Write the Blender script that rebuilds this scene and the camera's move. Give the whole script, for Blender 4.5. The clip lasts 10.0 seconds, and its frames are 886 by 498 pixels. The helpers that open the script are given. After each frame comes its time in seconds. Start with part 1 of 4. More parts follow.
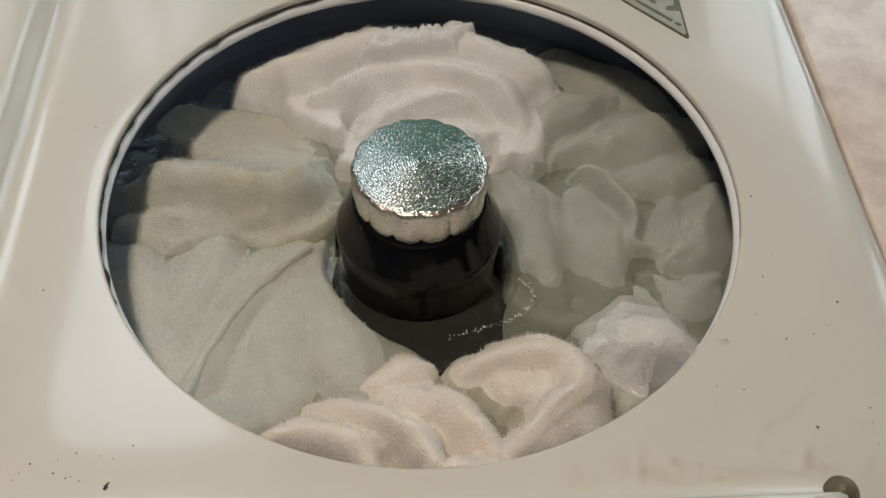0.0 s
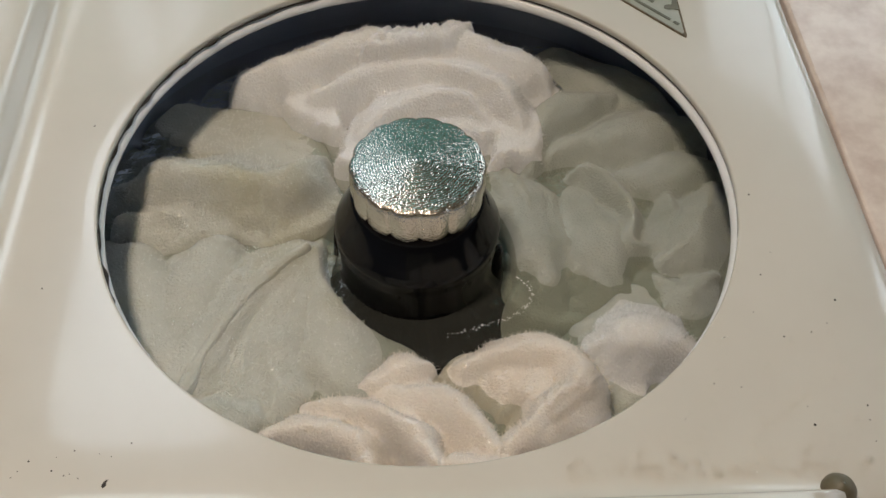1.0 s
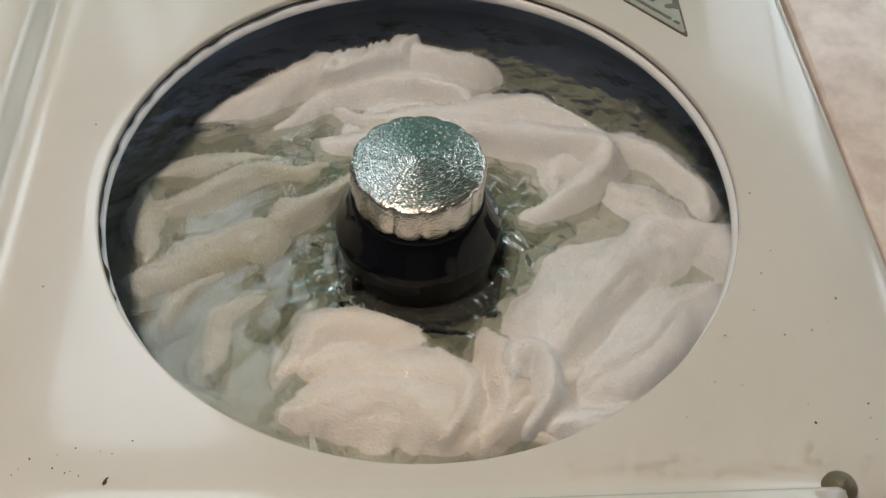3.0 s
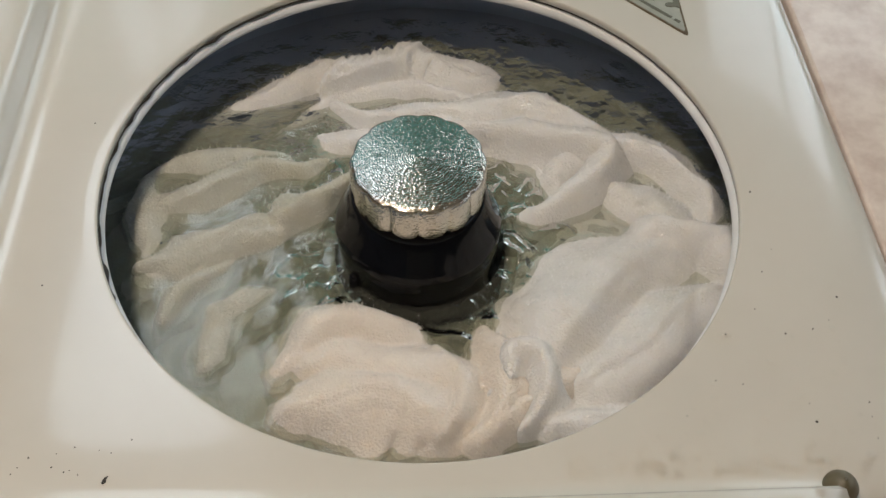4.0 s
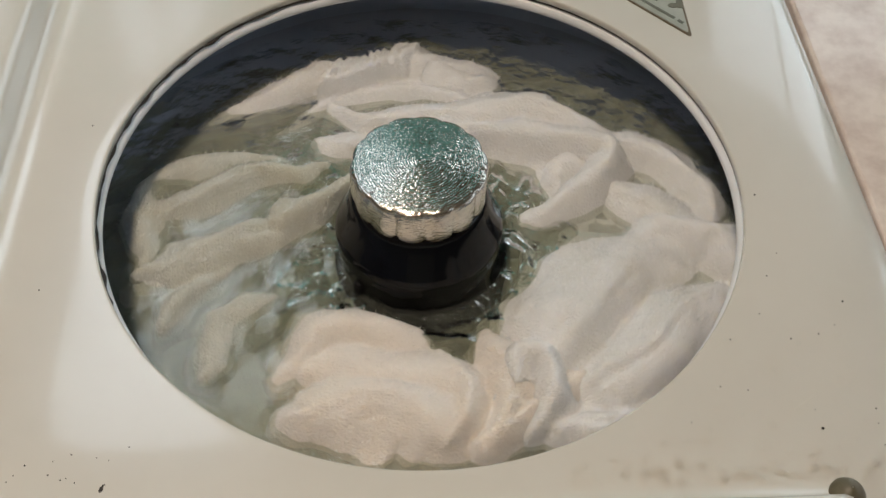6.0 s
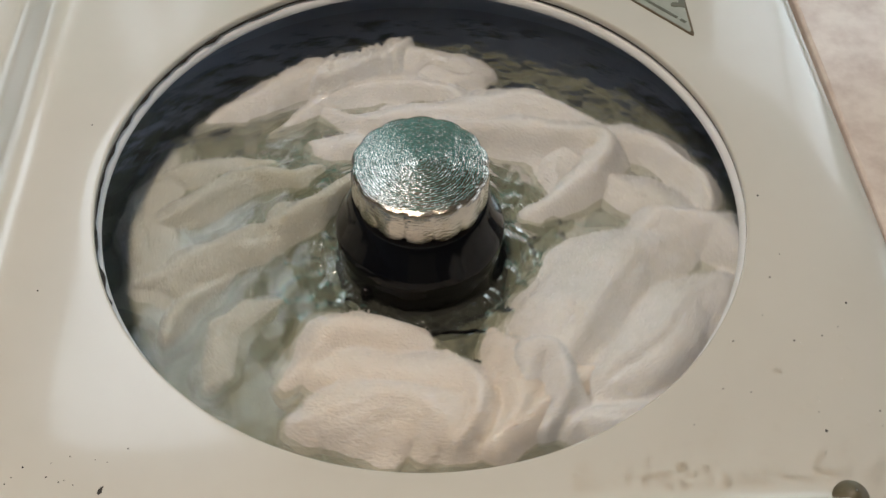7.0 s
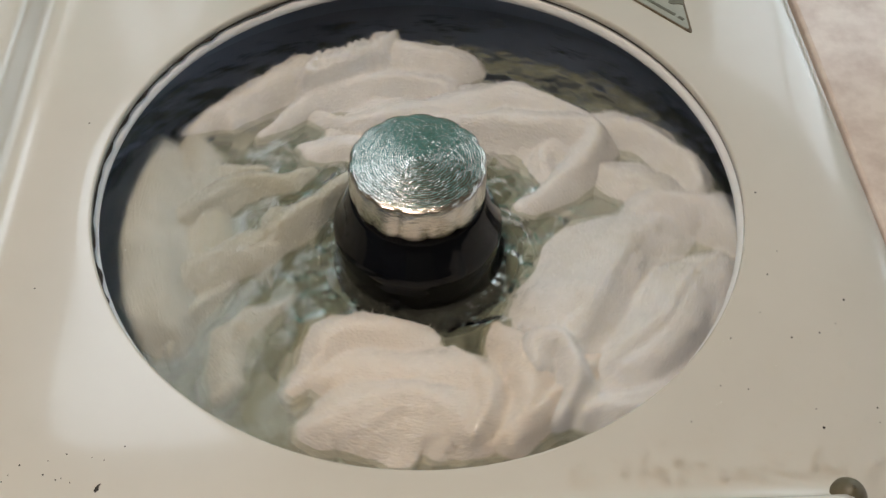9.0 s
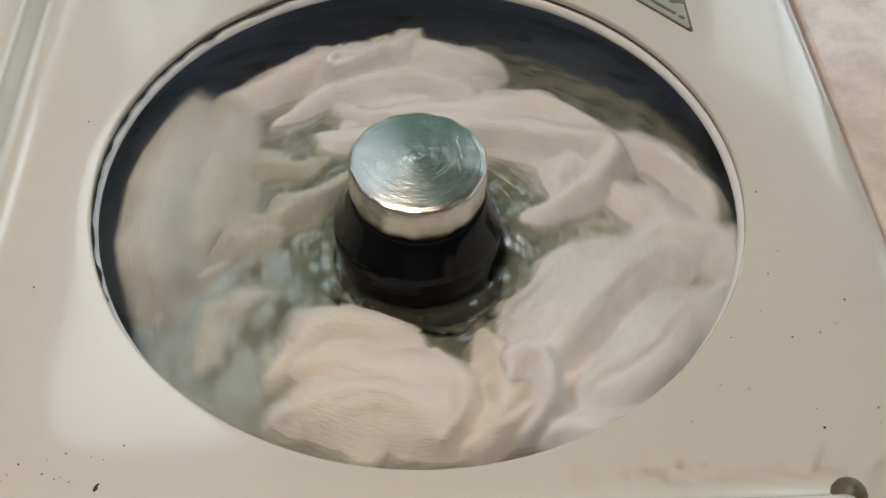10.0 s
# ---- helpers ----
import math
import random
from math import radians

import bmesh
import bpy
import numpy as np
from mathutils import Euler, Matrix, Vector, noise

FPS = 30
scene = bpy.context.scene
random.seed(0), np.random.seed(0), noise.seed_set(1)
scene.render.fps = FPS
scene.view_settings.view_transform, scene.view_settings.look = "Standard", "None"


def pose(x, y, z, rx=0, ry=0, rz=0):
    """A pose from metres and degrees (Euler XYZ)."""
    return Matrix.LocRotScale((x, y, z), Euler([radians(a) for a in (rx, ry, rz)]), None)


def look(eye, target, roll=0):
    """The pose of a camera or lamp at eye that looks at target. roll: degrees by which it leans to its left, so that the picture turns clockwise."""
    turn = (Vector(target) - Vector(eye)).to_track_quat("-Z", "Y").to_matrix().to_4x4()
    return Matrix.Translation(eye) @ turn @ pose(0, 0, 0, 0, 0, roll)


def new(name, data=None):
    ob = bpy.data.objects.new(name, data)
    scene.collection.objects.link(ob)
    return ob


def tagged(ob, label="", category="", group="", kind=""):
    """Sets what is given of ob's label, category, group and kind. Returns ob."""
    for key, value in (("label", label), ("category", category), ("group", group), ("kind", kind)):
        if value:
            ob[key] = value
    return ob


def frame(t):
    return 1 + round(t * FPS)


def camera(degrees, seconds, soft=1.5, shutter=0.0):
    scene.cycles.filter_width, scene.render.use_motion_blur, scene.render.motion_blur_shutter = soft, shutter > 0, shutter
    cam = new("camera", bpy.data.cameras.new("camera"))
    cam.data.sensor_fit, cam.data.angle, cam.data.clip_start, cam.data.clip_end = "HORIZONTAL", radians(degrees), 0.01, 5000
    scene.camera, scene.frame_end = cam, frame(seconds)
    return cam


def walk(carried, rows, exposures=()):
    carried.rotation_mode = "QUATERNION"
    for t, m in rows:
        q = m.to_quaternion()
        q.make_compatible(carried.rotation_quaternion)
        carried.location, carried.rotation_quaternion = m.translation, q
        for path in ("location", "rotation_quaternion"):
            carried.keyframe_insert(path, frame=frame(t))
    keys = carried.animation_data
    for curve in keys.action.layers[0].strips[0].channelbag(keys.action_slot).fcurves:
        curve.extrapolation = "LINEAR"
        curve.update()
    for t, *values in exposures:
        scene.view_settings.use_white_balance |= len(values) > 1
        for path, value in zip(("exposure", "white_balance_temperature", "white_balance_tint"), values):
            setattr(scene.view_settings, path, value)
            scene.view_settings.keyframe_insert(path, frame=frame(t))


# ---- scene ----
cam = camera(47.25, 10.0, soft=1.5, shutter=0.5)
DECK = 0.92          # height of the washer's deck above the floor
PATH = [
    (0.0, look((-0.0184, -0.4511, DECK + 0.4979), (0.0118, -0.0504, DECK + -0.0130), 2.042)),
    (0.5, look((-0.0176, -0.4514, DECK + 0.4979), (0.0128, -0.0505, DECK + -0.0128), 2.030)),
    (1.0, look((-0.0175, -0.4530, DECK + 0.4976), (0.0129, -0.0519, DECK + -0.0129), 2.045)),
    (1.5, look((-0.0177, -0.4546, DECK + 0.4976), (0.0128, -0.0533, DECK + -0.0127), 2.027)),
    (2.0, look((-0.0174, -0.4544, DECK + 0.4975), (0.0130, -0.0530, DECK + -0.0128), 2.063)),
    (2.5, look((-0.0178, -0.4548, DECK + 0.4973), (0.0125, -0.0530, DECK + -0.0127), 2.063)),
    (4.0, look((-0.0173, -0.4549, DECK + 0.4948), (0.0124, -0.0526, DECK + -0.0149), 1.962)),
    (4.5, look((-0.0170, -0.4544, DECK + 0.4947), (0.0126, -0.0516, DECK + -0.0146), 1.988)),
    (5.0, look((-0.0165, -0.4518, DECK + 0.4927), (0.0130, -0.0495, DECK + -0.0170), 1.963)),
    (5.5, look((-0.0169, -0.4502, DECK + 0.4923), (0.0125, -0.0481, DECK + -0.0176), 1.875)),
    (7.0, look((-0.0175, -0.4450, DECK + 0.4889), (0.0115, -0.0438, DECK + -0.0216), 1.946)),
    (7.5, look((-0.0174, -0.4462, DECK + 0.4896), (0.0114, -0.0450, DECK + -0.0209), 1.916)),
    (8.0, look((-0.0166, -0.4462, DECK + 0.4893), (0.0123, -0.0449, DECK + -0.0213), 1.883)),
    (8.5, look((-0.0152, -0.4460, DECK + 0.4895), (0.0136, -0.0448, DECK + -0.0211), 1.873)),
    (9.0, look((-0.0153, -0.4457, DECK + 0.4880), (0.0131, -0.0448, DECK + -0.0229), 1.805)),
    (9.5, look((-0.0150, -0.4460, DECK + 0.4873), (0.0133, -0.0450, DECK + -0.0235), 1.822)),
    (10.0, look((-0.0152, -0.4450, DECK + 0.4869), (0.0131, -0.0445, DECK + -0.0242), 1.844)),
]
walk(cam, PATH)

# ---- light ----
world = bpy.data.worlds.new("room_air")
scene.world = world
world.use_nodes = True
world.node_tree.nodes["Background"].inputs["Color"].default_value = (0.75, 0.85, 1.0, 1)
world.node_tree.nodes["Background"].inputs["Strength"].default_value = 0.15


def disc_lamp(name, place, target, size, power, colour):
    data = bpy.data.lights.new(name, "AREA")
    data.shape, data.size, data.energy, data.color = "DISK", size, power, colour
    lamp = new(name, data)
    lamp.matrix_world = look(place, target)
    return lamp


disc_lamp("warm_lamp", (-0.30, -0.20, DECK + 1.43), (0.02, -0.05, DECK), 0.20, 12.3, (1.0, 0.835, 0.665))


# ---- materials ----
def node_material(name):
    m = bpy.data.materials.new(name)
    m.use_nodes = True
    t = m.node_tree
    return m, t, t.nodes["Principled BSDF"]


def link(t, a, out, b, inp):
    t.links.new(a.outputs[out], b.inputs[inp])


def noise_ramp(t, scale, stops, detail=5.0, rough=0.6, coords="Object"):
    tc = t.nodes.new("ShaderNodeTexCoord")
    n = t.nodes.new("ShaderNodeTexNoise")
    n.inputs["Scale"].default_value, n.inputs["Detail"].default_value, n.inputs["Roughness"].default_value = scale, detail, rough
    link(t, tc, coords, n, "Vector")
    r = t.nodes.new("ShaderNodeValToRGB")
    e = r.color_ramp.elements
    e[0].position, e[0].color = stops[0][0], (*stops[0][1], 1)
    e[1].position, e[1].color = stops[-1][0], (*stops[-1][1], 1)
    for p, c in stops[1:-1]:
        k = e.new(p)
        k.color = (*c, 1)
    link(t, n, "Fac", r, "Fac")
    return n, r


def add_bump(t, b, scale, strength, distance, detail=4.0, kind="noise"):
    tc = t.nodes.new("ShaderNodeTexCoord")
    if kind == "noise":
        n = t.nodes.new("ShaderNodeTexNoise")
        n.inputs["Detail"].default_value = detail
        out = "Fac"
    else:
        n = t.nodes.new("ShaderNodeTexVoronoi")
        out = "Distance"
    n.inputs["Scale"].default_value = scale
    link(t, tc, "Object", n, "Vector")
    bp = t.nodes.new("ShaderNodeBump")
    bp.inputs["Strength"].default_value, bp.inputs["Distance"].default_value = strength, distance
    link(t, n, out, bp, "Height")
    link(t, bp, "Normal", b, "Normal")
    return bp


def simple(name, lo, hi, scale, rough, metal=0.0, bump=None, coat=0.0):
    m, t, b = node_material(name)
    _, r = noise_ramp(t, scale, [(0.35, lo), (0.65, hi)])
    link(t, r, "Color", b, "Base Color")
    b.inputs["Roughness"].default_value, b.inputs["Metallic"].default_value = rough, metal
    b.inputs["Coat Weight"].default_value = coat
    b.inputs["Coat Roughness"].default_value = 0.06
    if bump:
        add_bump(t, b, *bump)
    return m


ENAMEL = simple("enamel", (0.63, 0.605, 0.545), (0.67, 0.645, 0.585), 6, 0.22, coat=0.6, bump=(40, 0.04, 0.001))
RING = simple("ring_plastic", (0.78, 0.80, 0.83), (0.85, 0.86, 0.88), 20, 0.35)
TUBMAT = simple("tub_enamel", (0.27, 0.33, 0.45), (0.33, 0.39, 0.51), 12, 0.30, bump=(60, 0.1, 0.001))
BLACK = simple("black_plastic", (0.003, 0.003, 0.004), (0.006, 0.006, 0.007), 25, 0.09, bump=(150, 0.03, 0.0004))
BLACK.node_tree.nodes["Principled BSDF"].inputs["Specular IOR Level"].default_value = 0.22


def cap_metal():
    """Turned metal: fine rings round the middle, under a film of small droplets."""
    m, t, b = node_material("wet_chrome")
    _, r = noise_ramp(t, 60, [(0.35, (0.64, 0.60, 0.54)), (0.65, (0.76, 0.72, 0.65))])
    link(t, r, "Color", b, "Base Color")
    b.inputs["Metallic"].default_value, b.inputs["Roughness"].default_value = 1.0, 0.20
    tc = t.nodes.new("ShaderNodeTexCoord")
    turned = t.nodes.new("ShaderNodeTexWave")
    turned.wave_type, turned.rings_direction = "RINGS", "Z"
    turned.inputs["Scale"].default_value, turned.inputs["Distortion"].default_value = 190, 5.0
    turned.inputs["Detail"].default_value, turned.inputs["Detail Scale"].default_value = 2.0, 0.6
    wet = t.nodes.new("ShaderNodeTexVoronoi")
    wet.feature, wet.inputs["Scale"].default_value = "SMOOTH_F1", 680
    last = None
    for node, out, strength, distance in ((turned, "Fac", 0.35, 0.0003), (wet, "Distance", 0.7, 0.0005)):
        link(t, tc, "Object", node, "Vector")
        bp = t.nodes.new("ShaderNodeBump")
        bp.inputs["Strength"].default_value, bp.inputs["Distance"].default_value = strength, distance
        link(t, node, out, bp, "Height")
        if last:
            link(t, last, "Normal", bp, "Normal")
        last = bp
    link(t, last, "Normal", b, "Normal")
    return m


CHROME = cap_metal()
RUBBER = simple("olive_rubber", (0.10, 0.085, 0.05), (0.15, 0.13, 0.085), 90, 0.45)
STONE = simple("pink_stone", (0.64, 0.53, 0.47), (0.82, 0.73, 0.66), 34, 0.15, bump=(160, 0.07, 0.001))
TEAL = simple("teal_paint", (0.20, 0.56, 0.54), (0.24, 0.62, 0.59), 3, 0.6)
PLASTER = simple("plaster", (0.42, 0.34, 0.27), (0.48, 0.40, 0.32), 4, 0.8)
CEILING = simple("ceiling_paint", (0.17, 0.135, 0.10), (0.21, 0.17, 0.13), 4, 0.8)
TILE = simple("floor_tile", (0.30, 0.26, 0.22), (0.38, 0.33, 0.28), 9, 0.5)
WHITE = simple("white_paint", (0.74, 0.74, 0.72), (0.80, 0.80, 0.78), 8, 0.4)
PLATE = simple("plate_metal", (0.42, 0.42, 0.36), (0.52, 0.52, 0.45), 45, 0.38, metal=0.4)
INK = simple("plate_ink", (0.13, 0.13, 0.10), (0.18, 0.18, 0.14), 45, 0.5)


def glow(name, colour, strength):
    m, t, b = node_material(name)
    b.inputs["Base Color"].default_value = (0.8, 0.8, 0.8, 1)
    b.inputs["Emission Color"].default_value, b.inputs["Emission Strength"].default_value = (*colour, 1), strength
    return m


DAYLIGHT = glow("overcast_day", (0.80, 0.90, 1.0), 1.75)
PANEL_GLOW = glow("diffuser_glow", (0.76, 0.88, 1.0), 4.0)


def towel_material(name, lo, hi, stain):
    m, t, b = node_material(name)
    _, r = noise_ramp(t, 26, [(0.3, lo), (0.7, hi)])
    n2, r2 = noise_ramp(t, 9, [(0.52, (0, 0, 0)), (0.72, (1, 1, 1))])
    mix = t.nodes.new("ShaderNodeMix")
    mix.data_type = "RGBA"
    link(t, r2, "Color", mix, "Factor")
    t.links.new(r.outputs["Color"], mix.inputs["A"])
    mix.inputs["B"].default_value = (*stain, 1)
    t.links.new(mix.outputs["Result"], b.inputs["Base Color"])
    b.inputs["Roughness"].default_value = 0.75
    b.inputs["Sheen Weight"].default_value, b.inputs["Sheen Roughness"].default_value = 0.25, 0.5
    b.inputs["Subsurface Weight"].default_value, b.inputs["Subsurface Scale"].default_value = 0.7, 0.005
    b.inputs["Subsurface Radius"].default_value = (1.0, 0.95, 0.85)
    b.inputs["Coat Weight"].default_value, b.inputs["Coat Roughness"].default_value = 0.5, 0.10
    add_bump(t, b, 600, 0.72, 0.0018, 2.0)
    wet = t.nodes.new("ShaderNodeTexNoise")
    wet.inputs["Scale"].default_value, wet.inputs["Detail"].default_value = 330, 2
    tc = t.nodes.new("ShaderNodeTexCoord")
    link(t, tc, "Object", wet, "Vector")
    bp = t.nodes.new("ShaderNodeBump")
    bp.inputs["Strength"].default_value, bp.inputs["Distance"].default_value = 0.7, 0.0022
    link(t, wet, "Fac", bp, "Height")
    link(t, bp, "Normal", b, "Coat Normal")
    return m


def loop_material(name, lo, hi):
    """Thin cotton loops: light goes through them."""
    m, t, b = node_material(name)
    t.nodes.remove(b)
    _, r = noise_ramp(t, 26, [(0.3, lo), (0.7, hi)])
    face, back = t.nodes.new("ShaderNodeBsdfDiffuse"), t.nodes.new("ShaderNodeBsdfTranslucent")
    mix = t.nodes.new("ShaderNodeMixShader")
    mix.inputs["Fac"].default_value = 0.5
    for k, node in enumerate((face, back)):
        link(t, r, "Color", node, "Color")
        link(t, node, "BSDF", mix, k + 1)
    link(t, mix, "Shader", t.nodes["Material Output"], "Surface")
    return m


LOOPS = {"white_terry": loop_material("white_loops", (0.92, 0.92, 0.92), (0.97, 0.97, 0.97)),
         "grey_white_terry": loop_material("grey_loops", (0.76, 0.77, 0.72), (0.84, 0.85, 0.80)),
         "pinkish_terry": loop_material("pinkish_loops", (0.95, 0.88, 0.80), (0.97, 0.93, 0.87))}
TOWEL_WHITE = towel_material("white_terry", (0.78, 0.78, 0.775), (0.87, 0.87, 0.865), (0.73, 0.73, 0.69))
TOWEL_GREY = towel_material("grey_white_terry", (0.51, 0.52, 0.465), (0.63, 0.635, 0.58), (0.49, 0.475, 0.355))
TOWEL_PINK = towel_material("pinkish_terry", (0.83, 0.76, 0.69), (0.89, 0.84, 0.78), (0.80, 0.70, 0.52))
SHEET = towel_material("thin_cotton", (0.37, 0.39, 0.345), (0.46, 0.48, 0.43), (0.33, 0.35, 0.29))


def water_material():
    m, t, b = node_material("milky_water")
    t.nodes.remove(b)
    out = t.nodes["Material Output"]
    clear = t.nodes.new("ShaderNodeBsdfTransparent")
    clear.inputs["Color"].default_value = (0.84, 0.85, 0.80, 1)
    milk = t.nodes.new("ShaderNodeBsdfDiffuse")
    milk.inputs["Color"].default_value = (0.46, 0.48, 0.43, 1)
    body = t.nodes.new("ShaderNodeMixShader")
    body.inputs["Fac"].default_value = 0.06
    link(t, clear, "BSDF", body, 1)
    link(t, milk, "BSDF", body, 2)
    gloss = t.nodes.new("ShaderNodeBsdfGlossy")
    gloss.inputs["Roughness"].default_value = 0.04
    fres = t.nodes.new("ShaderNodeFresnel")
    fres.inputs["IOR"].default_value = 1.33
    tc = t.nodes.new("ShaderNodeTexCoord")
    n = t.nodes.new("ShaderNodeTexNoise")
    n.inputs["Scale"].default_value, n.inputs["Detail"].default_value = 75, 3
    link(t, tc, "Object", n, "Vector")
    bp = t.nodes.new("ShaderNodeBump")
    bp.inputs["Strength"].default_value, bp.inputs["Distance"].default_value = 0.32, 0.0030
    link(t, n, "Fac", bp, "Height")
    link(t, bp, "Normal", gloss, "Normal")
    link(t, bp, "Normal", fres, "Normal")
    mix = t.nodes.new("ShaderNodeMixShader")
    link(t, fres, "Fac", mix, "Fac")
    link(t, body, "Shader", mix, 1)
    link(t, gloss, "BSDF", mix, 2)
    link(t, mix, "Shader", out, "Surface")
    return m


WATER = water_material()


def clear_water():
    m, t, b = node_material("clear_drops")
    t.nodes.remove(b)
    clear, gloss = t.nodes.new("ShaderNodeBsdfTransparent"), t.nodes.new("ShaderNodeBsdfGlossy")
    gloss.inputs["Roughness"].default_value = 0.03
    fres = t.nodes.new("ShaderNodeFresnel")
    fres.inputs["IOR"].default_value = 1.33
    mix = t.nodes.new("ShaderNodeMixShader")
    link(t, fres, "Fac", mix, "Fac")
    link(t, clear, "BSDF", mix, 1)
    link(t, gloss, "BSDF", mix, 2)
    link(t, mix, "Shader", t.nodes["Material Output"], "Surface")
    return m


CLEAR = clear_water()


# ---- mesh tools ----
def mesh_of(name, bm, material, smooth=True):
    me = bpy.data.meshes.new(name)
    bm.normal_update()
    bm.to_mesh(me)
    bm.free()
    if smooth:
        for p in me.polygons:
            p.use_smooth = True
    me.materials.append(material)
    return me


def part(name, bm, material, parent, label="", smooth=True):
    ob = new(name, mesh_of(name, bm, material, smooth))
    ob.parent = parent
    return tagged(ob, label)


def thing(name, bm, material, label, category, group="", kind="", smooth=True):
    return tagged(new(name, mesh_of(name, bm, material, smooth)), label, category, group, kind)


def lathe(profile, steps=96, wobble=None, closed=False):
    """Turns (radius, height) pairs round z. wobble(angle, radius, height) gives the radius."""
    bm = bmesh.new()
    rings = []
    for r, z in profile:
        ring = []
        for i in range(steps):
            a = 2 * math.pi * i / steps
            rr = wobble(a, r, z) if wobble else r
            ring.append(bm.verts.new((rr * math.cos(a), rr * math.sin(a), z)))
        rings.append(ring)
    pairs = list(zip(rings, rings[1:]))
    if closed:
        pairs.append((rings[-1], rings[0]))
    for a, b in pairs:
        for i in range(steps):
            j = (i + 1) % steps
            bm.faces.new((a[i], a[j], b[j], b[i]))
    return bm


def box(bm, x0, x1, y0, y1, z0, z1, bevel=0.0):
    made = bmesh.ops.create_cube(bm, size=1.0)["verts"]
    for v in made:
        v.co = Vector((x0 if v.co.x < 0 else x1, y0 if v.co.y < 0 else y1, z0 if v.co.z < 0 else z1))
    if bevel:
        edges = list({e for v in made for e in v.link_edges})
        bmesh.ops.bevel(bm, geom=edges, offset=bevel, segments=3, affect="EDGES", profile=0.5)
    return bm


def structure(name, bm, material, label="", category=""):
    return tagged(new(name, mesh_of(name, bm, material, False)), label, category, kind="structure")


# ---- room ----
CEIL = DECK + 1.5
structure("floor", box(bmesh.new(), -2.2, 2.4, -2.0, 1.6, -0.1, 0.0), TILE, "plain beige tiled utility room floor", "floor")
structure("ceiling", box(bmesh.new(), -2.2, 2.4, -2.0, 1.6, CEIL, CEIL + 0.1), CEILING, "dull brownish plaster ceiling", "ceiling")


def pierced_wall(name, openings, span, y0, y1, material, label, turned=False):
    """A wall with openings (from, to, sill, head) in order along its length; turned: it runs along y instead of x."""
    bm = bmesh.new()

    def slab(u0, u1, z0, z1):
        if turned:
            box(bm, y0, y1, u0, u1, z0, z1)
        else:
            box(bm, u0, u1, y0, y1, z0, z1)
    at = span[0]
    for u0, u1, z0, z1 in openings:
        slab(at, u0, 0, CEIL)
        slab(u0, u1, 0, z0)
        slab(u0, u1, z1, CEIL)
        at = u1
    slab(at, span[1], 0, CEIL)
    structure(name, bm, material, label, "wall")


def window(name, opening, y0, turned=False):
    """A white frame with a sill, jambs, a head and a middle bar, set into its opening."""
    u0, u1, z0, z1 = opening

    def bar(a0, a1, c0, c1, d0, d1, bevel=0.0):
        if turned:
            return box(bmesh.new(), y0 + d0, y0 + d1, a0, a1, c0, c1, bevel)
        return box(bmesh.new(), a0, a1, y0 + d0, y0 + d1, c0, c1, bevel)
    ob = structure(name, bar(u0, u1, z0, z0 + 0.03, -0.02, 0.10), WHITE, "unseen white framed window, added as a cool source for the deck's sheen", "window")
    mid = (u0 + u1) / 2
    for a0, a1, c0, c1 in ((u0, u0 + 0.045, z0 + 0.03, z1), (u1 - 0.045, u1, z0 + 0.03, z1), (u0 + 0.045, u1 - 0.045, z1 - 0.045, z1), (mid - 0.02, mid + 0.02, z0 + 0.03, z1 - 0.045)):
        part("window_frame", bar(a0, a1, c0, c1, 0.03, 0.07, 0.004), WHITE, ob, smooth=False)


# unseen box, added so that the cap's top mirrors teal
structure("cap_reflection_box", box(bmesh.new(), -0.335, 0.22, 0.96, 1.6, CEIL - 0.10, CEIL - 0.002, 0.006), TEAL, "unseen teal box added to reflect in the chrome cap", "beam")
# unseen openings, added for the deck's cool sheen; EAST reaches forward as fill
NORTH_LEFT, NORTH_RIGHT, EAST = (-0.76, -0.44, 1.25, CEIL - 0.04), (0.80, 2.05, 1.20, CEIL - 0.05), (-0.85, 1.45, 1.45, CEIL - 0.06)
pierced_wall("wall_north", (NORTH_LEFT, NORTH_RIGHT), (-2.3, 2.5), 1.6, 1.7, TEAL, "teal painted wall behind the washer")
pierced_wall("wall_east", (EAST,), (-2.0, 1.6), 2.4, 2.5, PLASTER, "warm plaster wall", True)
window("window_1", NORTH_LEFT, 1.6)
window("window_2", NORTH_RIGHT, 1.6)
window("window_3", EAST, 2.4, True)
structure("backdrop", box(bmesh.new(), -3.2, 3.6, 2.60, 2.62, 0.2, 3.6), DAYLIGHT, "added pale glowing backdrop outside the unseen windows", "sky")
structure("backdrop", box(bmesh.new(), 3.38, 3.40, -1.6, 2.58, 0.2, 3.6), DAYLIGHT, "added pale glowing backdrop outside the unseen windows", "sky")
structure("wall_south", box(bmesh.new(), -2.3, 2.5, -2.1, -2.0, 0, CEIL), PLASTER, "warm plaster wall", "wall")
structure("wall_west", box(bmesh.new(), -2.3, -2.2, -2.0, 1.6, 0, CEIL), PLASTER, "warm plaster wall", "wall")


